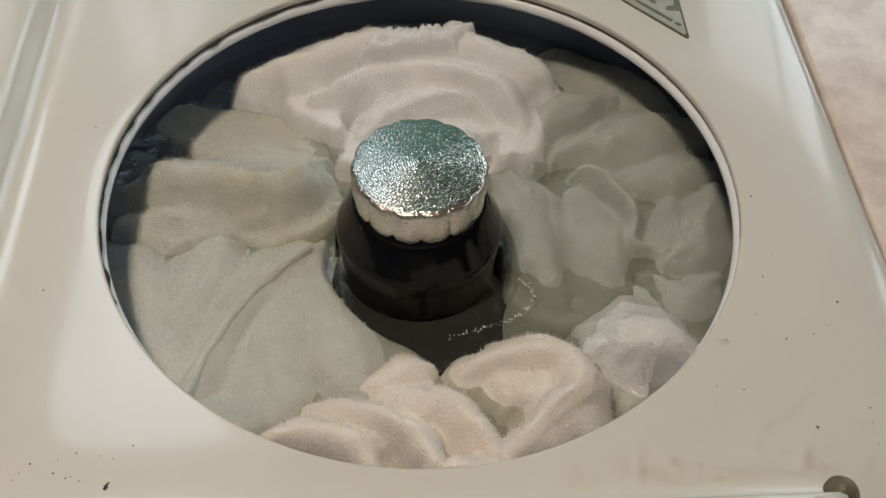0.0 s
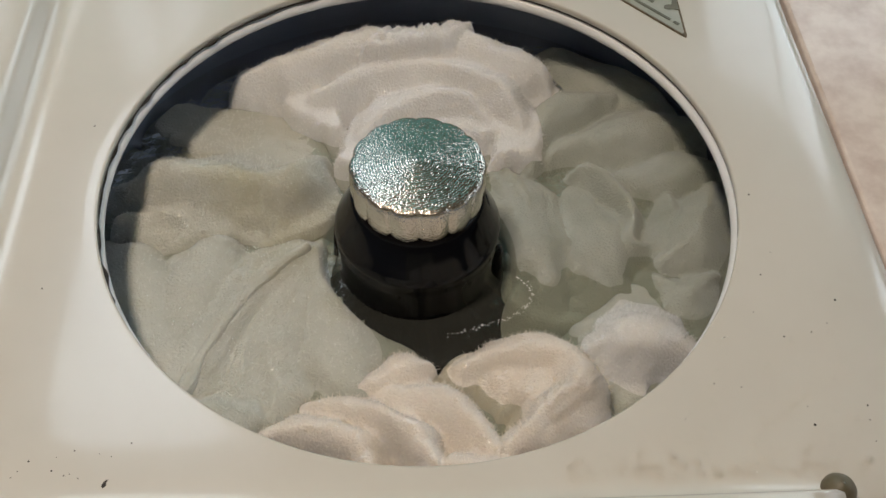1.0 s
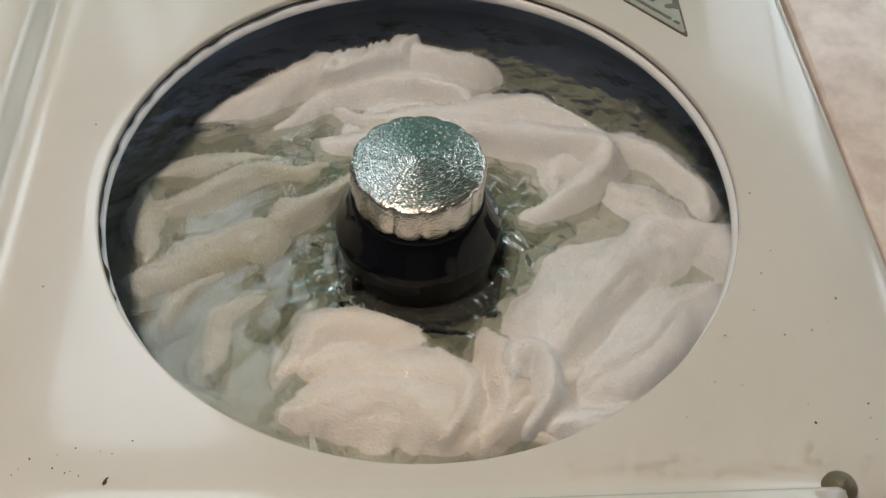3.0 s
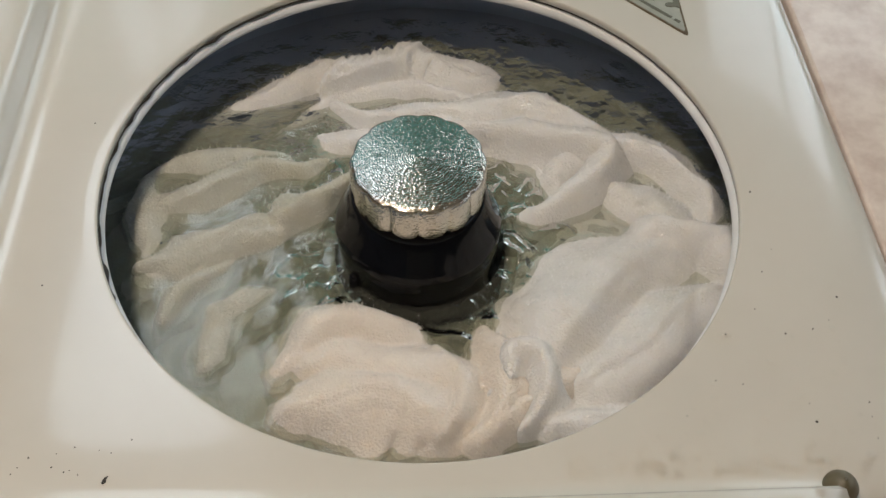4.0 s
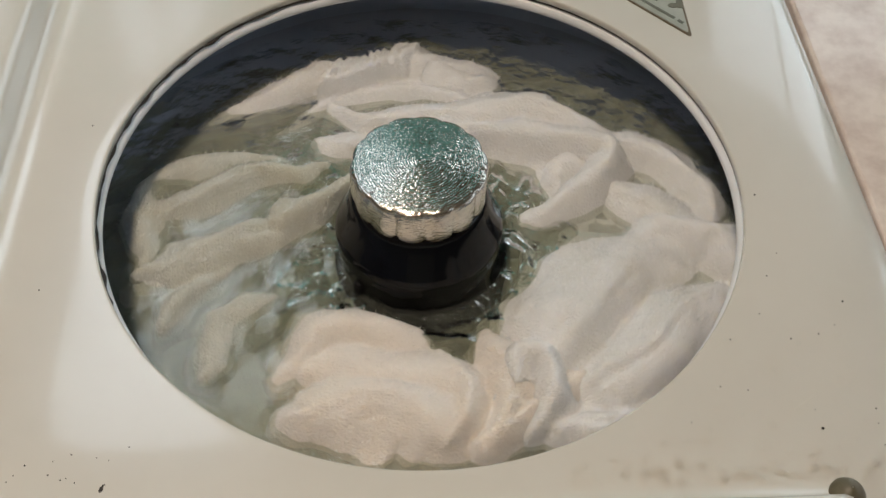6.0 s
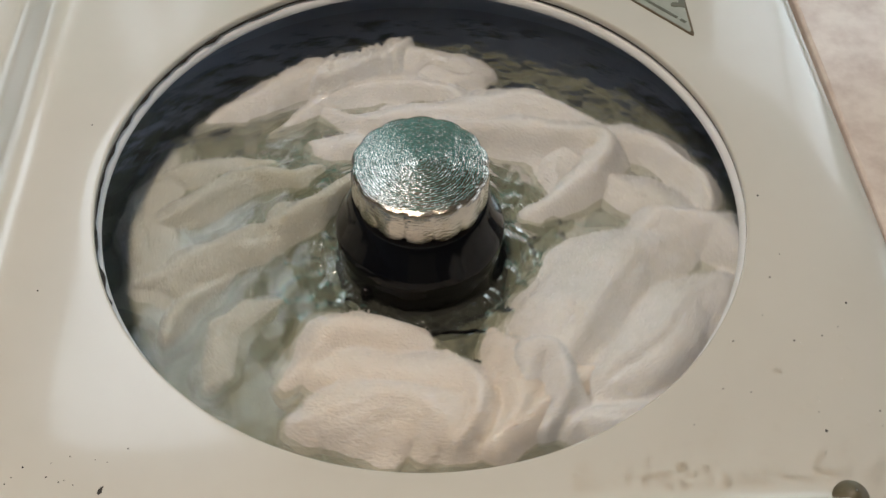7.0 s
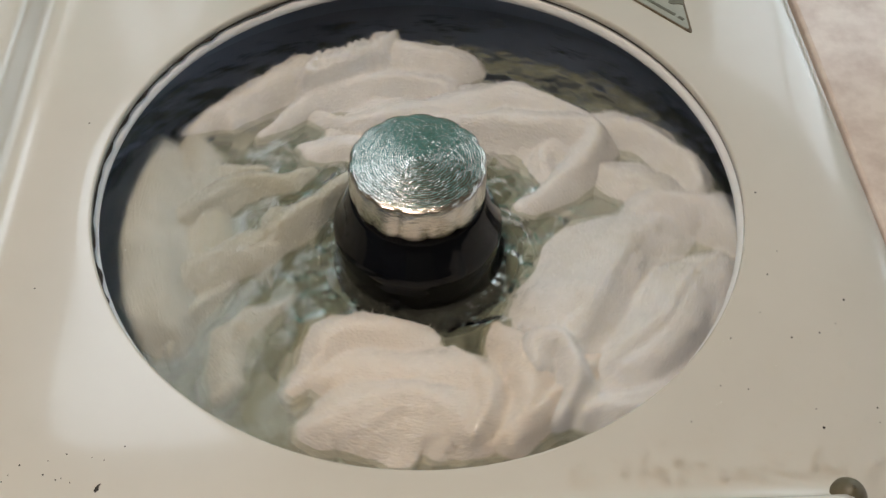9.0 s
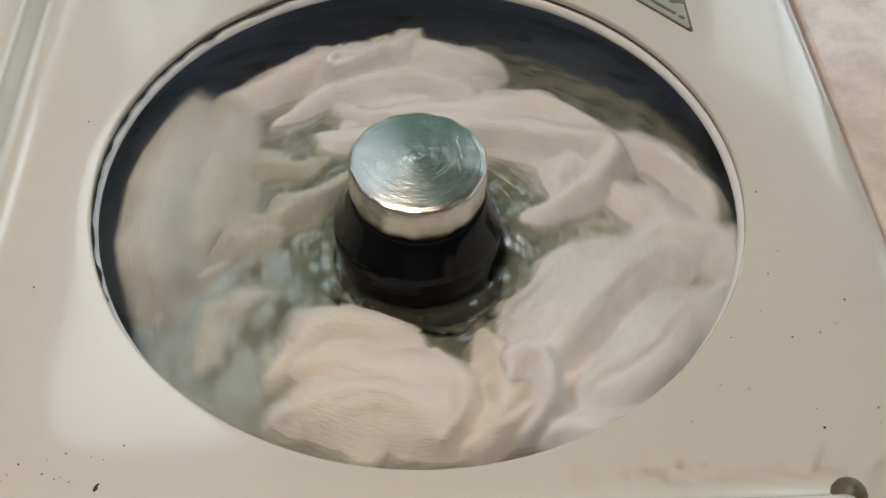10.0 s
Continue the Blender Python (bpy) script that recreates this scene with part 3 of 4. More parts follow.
ROLLS_C = [
    (0.042, 0.40, [(-0.210, -0.007, -0.066), (-0.190, -0.051, -0.065), (-0.170, -0.096, -0.066)]),
    (0.027, 0.44, [(-0.147, 0.008, -0.068), (-0.165, -0.046, -0.067), (-0.174, -0.095, -0.067)]),
    (0.023, 0.48, [(-0.087, 0.006, -0.071), (-0.124, -0.032, -0.068), (-0.150, -0.083, -0.067), (-0.161, -0.116, -0.067)]),
    (0.032, 0.36, [(-0.083, 0.002, -0.075), (-0.108, -0.057, -0.074), (-0.126, -0.118, -0.074)]),
    (0.029, 0.36, [(-0.075, 0.002, -0.076), (-0.092, -0.067, -0.074), (-0.101, -0.119, -0.074)]),
    (0.032, 0.36, [(-0.065, 0.006, -0.074), (-0.064, -0.050, -0.073), (-0.054, -0.104, -0.073)]),
    (0.021, 0.56, [(-0.148, -0.133, -0.067), (-0.127, -0.134, -0.067), (-0.119, -0.146, -0.067)]),
]
ROLLS_D = [
    (0.019, 1.00, [(-0.104, -0.153, -0.062), (-0.076, -0.152, -0.055), (-0.049, -0.166, -0.055), (-0.039, -0.179, -0.060)]),
    (0.020, 1.12, [(-0.072, -0.125, -0.075), (-0.042, -0.140, -0.055), (-0.018, -0.160, -0.048), (0.002, -0.185, -0.050)]),
    (0.019, 1.12, [(-0.024, -0.118, -0.072), (0.004, -0.132, -0.058), (0.024, -0.151, -0.052), (0.040, -0.170, -0.055)]),
    (0.016, 1.00, [(-0.043, -0.113, -0.080), (-0.020, -0.103, -0.070), (0.002, -0.101, -0.074)]),
    (0.020, 1.00, [(0.024, -0.104, -0.078), (0.047, -0.090, -0.066), (0.076, -0.091, -0.060), (0.093, -0.107, -0.056), (0.096, -0.134, -0.052), (0.071, -0.158, -0.050), (0.049, -0.176, -0.050)]),
    (0.025, 0.88, [(0.046, -0.106, -0.075), (0.072, -0.110, -0.070), (0.073, -0.127, -0.070)]),
    (0.023, 1.00, [(0.109, -0.127, -0.065), (0.094, -0.151, -0.058), (0.063, -0.174, -0.055)]),
    (0.019, 1.00, [(0.012, -0.186, -0.050), (0.031, -0.187, -0.050), (0.052, -0.185, -0.050)]),
]
ROLLS_E = [
    (0.027, 1.00, [(0.116, -0.085, -0.070), (0.132, -0.085, -0.054), (0.159, -0.087, -0.056), (0.182, -0.101, -0.070)]),
    (0.023, 0.75, [(0.114, -0.064, -0.088), (0.152, -0.048, -0.086), (0.191, -0.057, -0.088)]),
    (0.020, 0.75, [(0.115, -0.113, -0.090), (0.140, -0.116, -0.085), (0.166, -0.100, -0.085)]),
]
ROLLS_F = [
    (0.030, 0.60, [(0.122, 0.206, -0.074), (0.157, 0.180, -0.068), (0.191, 0.150, -0.066), (0.217, 0.132, -0.074)]),
    (0.020, 0.90, [(0.090, 0.081, -0.076), (0.104, 0.114, -0.066), (0.122, 0.138, -0.062), (0.159, 0.150, -0.068)]),
    (0.026, 0.70, [(0.113, 0.095, -0.074), (0.148, 0.103, -0.064), (0.178, 0.108, -0.062), (0.232, 0.111, -0.070)]),
    (0.024, 0.70, [(0.151, 0.062, -0.076), (0.194, 0.071, -0.068), (0.234, 0.074, -0.070)]),
    (0.008, 0.80, [(0.121, 0.066, -0.074), (0.130, 0.065, -0.066), (0.145, 0.050, -0.066), (0.156, 0.026, -0.068), (0.155, -0.002, -0.073), (0.170, -0.007, -0.077)]),
    (0.022, 0.80, [(0.182, -0.016, -0.076), (0.206, 0.013, -0.064), (0.230, 0.048, -0.070)]),
    (0.040, 0.40, [(0.070, 0.079, -0.080), (0.085, 0.015, -0.072), (0.092, -0.020, -0.080)]),
    (0.034, 0.40, [(0.119, 0.049, -0.080), (0.130, 0.005, -0.074), (0.134, -0.030, -0.082)]),
    (0.026, 0.50, [(0.208, -0.024, -0.080), (0.188, -0.046, -0.076), (0.174, -0.033, -0.080)]),
    (0.020, 0.50, [(0.189, 0.051, -0.078), (0.189, 0.013, -0.073), (0.175, -0.004, -0.078)]),
]
ROLLS_G = [
    (0.042, 0.70, [(-0.177, 0.122, -0.055), (-0.186, 0.058, -0.050), (-0.189, -0.005, -0.050), (-0.179, -0.049, -0.056)]),
    (0.030, 0.60, [(-0.149, 0.131, -0.065), (-0.151, 0.057, -0.062), (-0.150, -0.004, -0.065)]),
]
ROLLS_H = [
    (0.026, 0.80, [(-0.095, -0.103, -0.068), (-0.070, -0.075, -0.058), (-0.033, -0.072, -0.058), (-0.004, -0.080, -0.068)]),
    (0.040, 0.60, [(-0.082, -0.137, -0.060), (-0.047, -0.129, -0.054), (-0.006, -0.135, -0.054), (0.011, -0.159, -0.060)]),
    (0.018, 1.00, [(0.038, -0.072, -0.068), (0.050, -0.104, -0.054), (0.050, -0.137, -0.054), (0.031, -0.168, -0.060)]),
    (0.016, 1.00, [(0.112, -0.114, -0.068), (0.080, -0.127, -0.058), (0.049, -0.151, -0.056), (0.031, -0.172, -0.060)]),
    (0.022, 0.80, [(0.068, -0.084, -0.072), (0.083, -0.107, -0.064), (0.088, -0.127, -0.066)]),
    (0.014, 1.00, [(0.011, -0.090, -0.066), (0.023, -0.128, -0.054), (0.011, -0.165, -0.056)]),
    (0.030, 0.60, [(-0.077, -0.102, -0.064), (-0.041, -0.102, -0.058), (0.002, -0.110, -0.058), (0.031, -0.114, -0.064)]),
]
ROLLS_I = [
    (0.022, 0.90, [(-0.139, 0.118, -0.070), (-0.090, 0.099, -0.058), (-0.047, 0.114, -0.050), (0.001, 0.137, -0.046), (0.050, 0.152, -0.046), (0.094, 0.145, -0.050)]),
    (0.017, 1.00, [(-0.043, 0.102, -0.056), (0.009, 0.117, -0.048), (0.057, 0.127, -0.044), (0.098, 0.130, -0.042), (0.100, 0.103, -0.046), (0.078, 0.066, -0.056), (0.057, 0.056, -0.066)]),
    (0.026, 0.80, [(-0.080, 0.189, -0.062), (-0.052, 0.173, -0.054), (-0.016, 0.170, -0.058)]),
    (0.020, 0.80, [(-0.114, 0.069, -0.066), (-0.080, 0.072, -0.058), (-0.051, 0.082, -0.060)]),
    (0.030, 0.60, [(0.052, 0.106, -0.066), (0.069, 0.104, -0.064), (0.080, 0.122, -0.064)]),
]
ROLLS_K = [
    (0.020, 1.00, [(-0.059, 0.046, -0.060), (-0.079, 0.008, -0.050), (-0.099, -0.025, -0.054)]),
    (0.022, 1.05, [(-0.100, 0.039, -0.064), (-0.137, 0.013, -0.056), (-0.167, -0.023, -0.054), (-0.188, -0.049, -0.062)]),
    (0.026, 1.05, [(-0.074, -0.012, -0.066), (-0.117, -0.047, -0.056), (-0.147, -0.076, -0.054), (-0.167, -0.098, -0.062)]),
    (0.018, 1.05, [(-0.129, 0.044, -0.068), (-0.166, 0.021, -0.062), (-0.194, -0.003, -0.060), (-0.209, -0.027, -0.066)]),
    (0.024, 0.95, [(-0.113, -0.062, -0.066), (-0.128, -0.096, -0.060), (-0.136, -0.128, -0.062)]),
    (0.028, 0.95, [(-0.074, -0.040, -0.074), (-0.086, -0.081, -0.066), (-0.095, -0.120, -0.064), (-0.090, -0.148, -0.064)]),
    (0.017, 0.90, [(-0.206, -0.022, -0.066), (-0.191, -0.064, -0.060), (-0.176, -0.088, -0.064)]),
]
ROLLS_L = [
    (0.040, 0.65, [(0.172, 0.072, -0.058), (0.134, 0.021, -0.050), (0.119, -0.026, -0.048), (0.122, -0.060, -0.054)]),
    (0.042, 0.60, [(0.197, 0.028, -0.054), (0.180, -0.023, -0.048), (0.156, -0.062, -0.052)]),
    (0.022, 0.90, [(0.131, 0.042, -0.062), (0.154, 0.073, -0.050), (0.190, 0.082, -0.048), (0.216, 0.053, -0.058)]),
    (0.015, 1.20, [(0.088, -0.099, -0.060), (0.100, -0.076, -0.046), (0.116, -0.068, -0.042), (0.125, -0.085, -0.044), (0.122, -0.111, -0.056)]),
    (0.020, 0.90, [(0.204, -0.046, -0.064), (0.170, -0.088, -0.054), (0.137, -0.108, -0.056)]),
    (0.020, 0.80, [(0.099, 0.014, -0.072), (0.088, -0.030, -0.068), (0.090, -0.066, -0.070)]),
]
ROLLS_M = [
    (0.022, 0.78, [(0.101, 0.035, -0.070), (0.115, 0.065, -0.060), (0.156, 0.084, -0.056), (0.195, 0.061, -0.058), (0.213, 0.016, -0.064)]),
    (0.022, 0.78, [(0.147, 0.045, -0.064), (0.179, 0.019, -0.060), (0.202, -0.016, -0.064)]),
]
towel_a = towel(ROLLS_A, TOWEL_WHITE, "thick white terry towel, folded, with a ribbed border, wet", 1, reach=1.7, pile=4500, above=-0.085)
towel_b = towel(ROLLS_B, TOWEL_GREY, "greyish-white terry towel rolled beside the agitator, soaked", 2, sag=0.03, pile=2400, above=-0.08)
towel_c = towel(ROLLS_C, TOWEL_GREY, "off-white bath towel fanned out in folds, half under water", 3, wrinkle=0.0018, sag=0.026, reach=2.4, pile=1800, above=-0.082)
towel_d = towel(ROLLS_D, TOWEL_PINK, "pinkish-cream fluffy towel twisted in rolls, wet", 4, reach=1.6, pile=4200, above=-0.085)
towel_e = towel(ROLLS_E, TOWEL_WHITE, "bright white fluffy hand towel bunched up above the water", 5, reach=1.6, pile=1200, above=-0.083)
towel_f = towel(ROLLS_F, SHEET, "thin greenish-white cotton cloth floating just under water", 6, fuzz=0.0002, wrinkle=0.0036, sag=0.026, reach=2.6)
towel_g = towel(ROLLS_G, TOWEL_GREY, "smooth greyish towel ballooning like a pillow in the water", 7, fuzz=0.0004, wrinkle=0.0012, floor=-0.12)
towel_h = towel(ROLLS_H, TOWEL_PINK, "cream-pink towel lying in folds under the water", 8, fuzz=0.0004, wrinkle=0.0022, floor=-0.14, sag=0.032, reach=2.3, pile=1200, above=-0.075, beads=380)
towel_i = towel(ROLLS_I, TOWEL_WHITE, "white towel twisted into long rolls in the water", 9, fuzz=0.0004, wrinkle=0.0042, floor=-0.14, sag=0.032, reach=2.3, pile=1600, above=-0.075, beads=380)
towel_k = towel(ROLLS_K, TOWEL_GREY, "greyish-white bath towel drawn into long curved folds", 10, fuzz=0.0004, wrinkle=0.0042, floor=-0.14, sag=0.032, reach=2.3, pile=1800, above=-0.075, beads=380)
towel_l = towel(ROLLS_L, TOWEL_WHITE, "broad white towel bunched in heavy wet folds", 11, fuzz=0.0004, wrinkle=0.0042, floor=-0.14, sag=0.032, reach=2.3, pile=1800, above=-0.075, beads=380)
towel_m = towel(ROLLS_M, TOWEL_WHITE, "small white towel curled up near the basket wall", 12, fuzz=0.0004, wrinkle=0.0042, floor=-0.14, sag=0.032, reach=2.3, pile=1200, above=-0.075, beads=380)
# flat hem along the edge of the fanned towel
hem_line = [(x + 0.006, y - 0.004, z + 0.0015) for x, y, z in ROLLS_C[2][2]]
hem = new("hem", cloth_mesh("hem", *drape([(0.0085, 0.5, hem_line)], 41, 0.0014, 0.0006, 0.0001, -0.10, 0.036, 0.0012, 1.6), TOWEL_GREY))
hem.parent = towel_c
tagged(hem, "flat stitched hem")


def wash_bed():
    """The cloth that lies deeper in the tub, all round the agitator."""
    bm = bmesh.new()
    n, m = 220, 44
    grid = []
    for j in range(m + 1):
        r = 0.062 + (0.262 - 0.062) * j / m
        row = []
        for i in range(n):
            a = 2 * math.pi * i / n
            w = noise.noise(Vector((3 * math.cos(a), 3 * math.sin(a), r * 12)))
            fold = abs(math.sin(a * 7 + 9 * w + r * 14)) ** 0.7
            z = -0.118 + 0.016 * fold + 0.010 * w
            gap = math.exp(-((a - math.radians(292)) / 0.62) ** 4) * max(0, min(1, 2.2 - (r - 0.06) / 0.032))
            z -= 0.14 * gap
            row.append(bm.verts.new((r * math.cos(a), r * math.sin(a), z)))
        grid.append(row)
    for a, b in zip(grid, grid[1:]):
        for i in range(n):
            j = (i + 1) % n
            bm.faces.new((a[i], a[j], b[j], b[i]))
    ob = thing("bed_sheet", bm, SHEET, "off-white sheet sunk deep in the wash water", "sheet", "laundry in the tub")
    ob.location = (0, 0, DECK)
    m = ob.modifiers.new("thickness", "SOLIDIFY")
    m.thickness, m.offset = 0.004, -1
    return ob


sheet_bed = wash_bed()


def water_surface():
    bm = bmesh.new()
    n, m = 260, 70
    grid = []
    for j in range(m + 1):
        r = 0.050 + (0.264 - 0.050) * j / m
        row = []
        for i in range(n):
            a = 2 * math.pi * i / n
            p = Vector((r * math.cos(a), r * math.sin(a), 0))
            z = 0.0012 * noise.noise(p * 22) + 0.0006 * noise.noise(p * 60 + Vector((4, 1, 0)))
            row.append(bm.verts.new((p.x, p.y, z)))
        grid.append(row)
    for a, b in zip(grid, grid[1:]):
        for i in range(n):
            j = (i + 1) % n
            bm.faces.new((a[i], a[j], b[j], b[i]))
    ob = thing("wash_water", bm, WATER, "milky greenish wash water with small ripples", "water", kind="structure")
    ob.location = (0, 0, DECK - 0.085)
    return ob


wash_water = water_surface()


def murk_material():
    """Clouds of suds and lint in the water: thin, uneven, with no gloss."""
    m, t, b = node_material("murk")
    t.nodes.remove(b)
    _, r = noise_ramp(t, 16, [(0.3, (0.14, 0.14, 0.14)), (0.7, (0.36, 0.36, 0.36))])
    clear, milk = t.nodes.new("ShaderNodeBsdfTransparent"), t.nodes.new("ShaderNodeBsdfDiffuse")
    milk.inputs["Color"].default_value = (0.50, 0.515, 0.455, 1)
    mix = t.nodes.new("ShaderNodeMixShader")
    link(t, r, "Color", mix, "Fac")
    link(t, clear, "BSDF", mix, 1)
    link(t, milk, "BSDF", mix, 2)
    link(t, mix, "Shader", t.nodes["Material Output"], "Surface")
    return m


MURK = murk_material()


def murk_layer(depth, shift):
    """One drifting cloud layer under the surface."""
    bm = bmesh.new()
    n, m = 160, 34
    grid = []
    for j in range(m + 1):
        r = 0.070 + (0.258 - 0.070) * j / m
        row = []
        for i in range(n):
            a = 2 * math.pi * i / n
            p = Vector((r * math.cos(a), r * math.sin(a), 0))
            row.append(bm.verts.new((p.x, p.y, 0.004 * noise.noise(p * 26 + Vector((shift, 0, 0))) + 0.0015 * noise.noise(p * 80 + Vector((0, shift, 0))))))
        grid.append(row)
    for a, b in zip(grid, grid[1:]):
        for i in range(n):
            j = (i + 1) % n
            bm.faces.new((a[i], a[j], b[j], b[i]))
    ob = thing("suds_cloud", bm, MURK, "thin greenish-white cloud of suds in the water", "suds", kind="stuff")
    ob.location = (0, 0, DECK - 0.085 - depth)
    return ob


murk = [(d, murk_layer(d, 7.0 * k)) for k, d in enumerate((0.004, 0.009, 0.016))]


def ripple_ring():
    """Choppy water close round the agitator."""
    bm = bmesh.new()
    n, m = 300, 36
    grid = []
    for j in range(m + 1):
        r = 0.0595 + 0.062 * j / m
        fade = min(1, (m - j) / 10)
        row = []
        for i in range(n):
            a = 2 * math.pi * i / n
            p = Vector((r * math.cos(a), r * math.sin(a), 0))
            z = 0.004 + noise.noise(p * 55) * 0.006 + noise.noise(p * 120 + Vector((3, 0, 0))) * 0.003 + noise.noise(p * 260) * 0.0010
            row.append(bm.verts.new((p.x, p.y, (z - 0.001) * fade - 0.004 * (1 - fade))))
        grid.append(row)
    for a, b in zip(grid, grid[1:]):
        for i in range(n):
            j = (i + 1) % n
            bm.faces.new((a[i], a[j], b[j], b[i]))
    ob = thing("water_chop", bm, WATER, "choppy splashing water round the agitator", "water", kind="structure")
    ob.location = (0, 0, DECK - 0.095)
    return ob


water_chop = ripple_ring()

# data plate on the deck, writing too worn to read
plate = part("data_plate", bmesh.new(), PLATE, washer, "worn metal data plate with illegible print")


def plate_outline(inset):
    """A triangle with rounded corners."""
    pts = [Vector((0.2062, 0.1330)), Vector((0.2080, 0.2500)), Vector((0.0985, 0.2500))]
    c = sum(pts, Vector((0, 0))) / 3
    out = []
    for i, p in enumerate(pts):
        q = p + (c - p) * inset
        a = (pts[i - 1] - p).normalized()
        b = (pts[(i + 1) % 3] - p).normalized()
        for k in range(7):
            u = k / 6
            e0, e1 = q + a * 0.005, q + b * 0.005
            out.append(e0 * (1 - u) ** 2 + q * 2 * u * (1 - u) + e1 * u * u)
    return out


def prism(bm, loop, z0, z1):
    low = [bm.verts.new((p.x, p.y, z0)) for p in loop]
    top = [bm.verts.new((p.x, p.y, z1)) for p in loop]
    bm.faces.new(top)
    for i in range(len(loop)):
        j = (i + 1) % len(loop)
        bm.faces.new((low[i], low[j], top[j], top[i]))
    bmesh.ops.recalc_face_normals(bm, faces=bm.faces)
    return bm


bm = prism(bmesh.new(), plate_outline(0.05), 0.0002, 0.0012)
bm.to_mesh(plate.data)
bm.free()
part("backing", prism(bmesh.new(), plate_outline(0.0), 0.0, 0.0007), simple("plate_rim", (0.10, 0.075, 0.04), (0.17, 0.13, 0.08), 120, 0.5), plate, "rusty edge of the plate", smooth=False)
edge_dir = Vector((-0.683, 0.730))
for along, length, off, wide in ((0.010, 0.005, 0.0055, 0.0026), (0.018, 0.036, 0.0055, 0.0026), (0.058, 0.05, 0.0055, 0.0026), (0.04, 0.02, 0.0135, 0.0030), (0.066, 0.02, 0.0135, 0.003)):
    o = Vector((0.2040, 0.1370)) + edge_dir * along + Vector((0.730, 0.683)) * off
    q = [o, o + edge_dir * length, o + edge_dir * length + Vector((0.730, 0.683)) * wide, o + Vector((0.730, 0.683)) * wide]
    part("print_bar", prism(bmesh.new(), q, 0.0012, 0.0015), INK, plate, smooth=False)
hook = [Vector((0.1985 + 0.0042 * math.cos(a), 0.1700 + 0.0028 * math.sin(a))) for a in np.linspace(0, 2 * math.pi, 14)[:-1]]
part("print_mark", prism(bmesh.new(), hook, 0.0012, 0.0016), INK, plate, smooth=False)
stem = [Vector((0.200, 0.168)), Vector((0.2055, 0.166)), Vector((0.2062, 0.186)), Vector((0.2035, 0.186))]
part("print_mark", prism(bmesh.new(), stem, 0.0012, 0.0017), INK, plate, smooth=False)

# chips and specks of dirt in the enamel
CHIP = simple("bare_chip", (0.012, 0.010, 0.008), (0.03, 0.022, 0.016), 300, 0.6)
rnd = random.Random(31)
specks = [(0.2157, -0.0227, 0.0007), (0.2485, -0.1087, 0.0008), (0.2128, -0.1925, 0.0009), (0.2075, -0.0882, 0.0006), (0.2105, -0.134, 0.0006), (0.2461, -0.1813, 0.0006),
          (0.2276, -0.1313, 0.0006), (-0.2020, -0.2050, 0.0006), (-0.1950, -0.2080, 0.0005), (-0.2300, -0.0850, 0.0006), (-0.2210, 0.0520, 0.0007), (-0.215, -0.199, 0.0006)]
specks += [(rnd.uniform(0.14, 0.245), rnd.uniform(-0.21, 0.0), rnd.uniform(0.0003, 0.0005)) for _ in range(12)]
specks += [(rnd.uniform(-0.25, -0.16), rnd.uniform(-0.212, -0.19), rnd.uniform(0.0003, 0.0005)) for _ in range(10)]
for x, y, r in specks:
    if math.hypot(x, y) < HOLE + 0.006:
        continue
    loop = [Vector((x + r * rnd.uniform(0.6, 1.2) * math.cos(a), y + r * rnd.uniform(0.6, 1.2) * math.sin(a))) for a in np.linspace(0, 2 * math.pi, 8)[:-1]]
    part("speck", prism(bmesh.new(), loop, 0.0, 0.0003), CHIP, washer, smooth=False)
big = [(-0.0004, -0.0022), (0.0012, -0.0008), (0.0010, 0.0010), (0.0018, 0.0026), (0.0006, 0.0022), (-0.0006, 0.0008), (-0.0012, -0.0012)]
part("chip", prism(bmesh.new(), [Vector((-0.1732 + u, -0.2137 + v)) for u, v in big], 0.0, 0.0004), CHIP, washer, "black chip in the enamel", smooth=False)

# ragged dark seal under the lip of the opening
seal = lathe([(0.2092, -0.0052), (0.2088, -0.0060), (0.2090, -0.0068), (0.2125, -0.0072), (0.2125, -0.0054)], 320,
             lambda a, r, z: r - (0.0030 * max(0, 0.15 + noise.noise(Vector((16 * math.cos(a), 16 * math.sin(a), 0)))) if r < 0.2093 and 1.9 < a < 3.6 else -0.0006), closed=True)
part("seal", seal, CHIP, washer, "ragged dark rubber seal")


def drops(name, places, label):
    """Small domes of water."""
    ob = tagged(new(name, beads_mesh(name, [(x, y, 0.00005, r) for x, y, r in places], CLEAR, 0.25)), label, "water drops", kind="stuff")
    ob.location = (0, 0, DECK)
    return ob


spots = []
while len(spots) < 100:
    x, y = rnd.uniform(0.07, 0.235), -0.2225 + abs(rnd.gauss(0, 0.009))
    if math.hypot(x, y) > HOLE + 0.008 and y < -0.15:
        spots.append((x, y, rnd.uniform(0.0011, 0.0030)))
while len(spots) < 130:
    x, y = rnd.uniform(0.12, 0.24), rnd.uniform(-0.215, -0.13)
    if math.hypot(x, y) > HOLE + 0.008:
        spots.append((x, y, rnd.uniform(0.0011, 0.0030)))
drops("water_drops", spots, "scattered drops of water on the cream deck")


def bubble(x, y, r):
    bm = lathe([(r, 0.0), (r * 0.96, r * 0.22), (r * 0.8, r * 0.42), (r * 0.5, r * 0.56), (r * 0.05, r * 0.62)], 28)
    for v in bm.verts:
        v.co.x += x
        v.co.y += y
    ob = thing("bubble", bm, WATER, "thin clear bubble on the wash water", "bubble", "bubbles on the water")
    ob.location = (0, 0, DECK - 0.0845)
    return ob


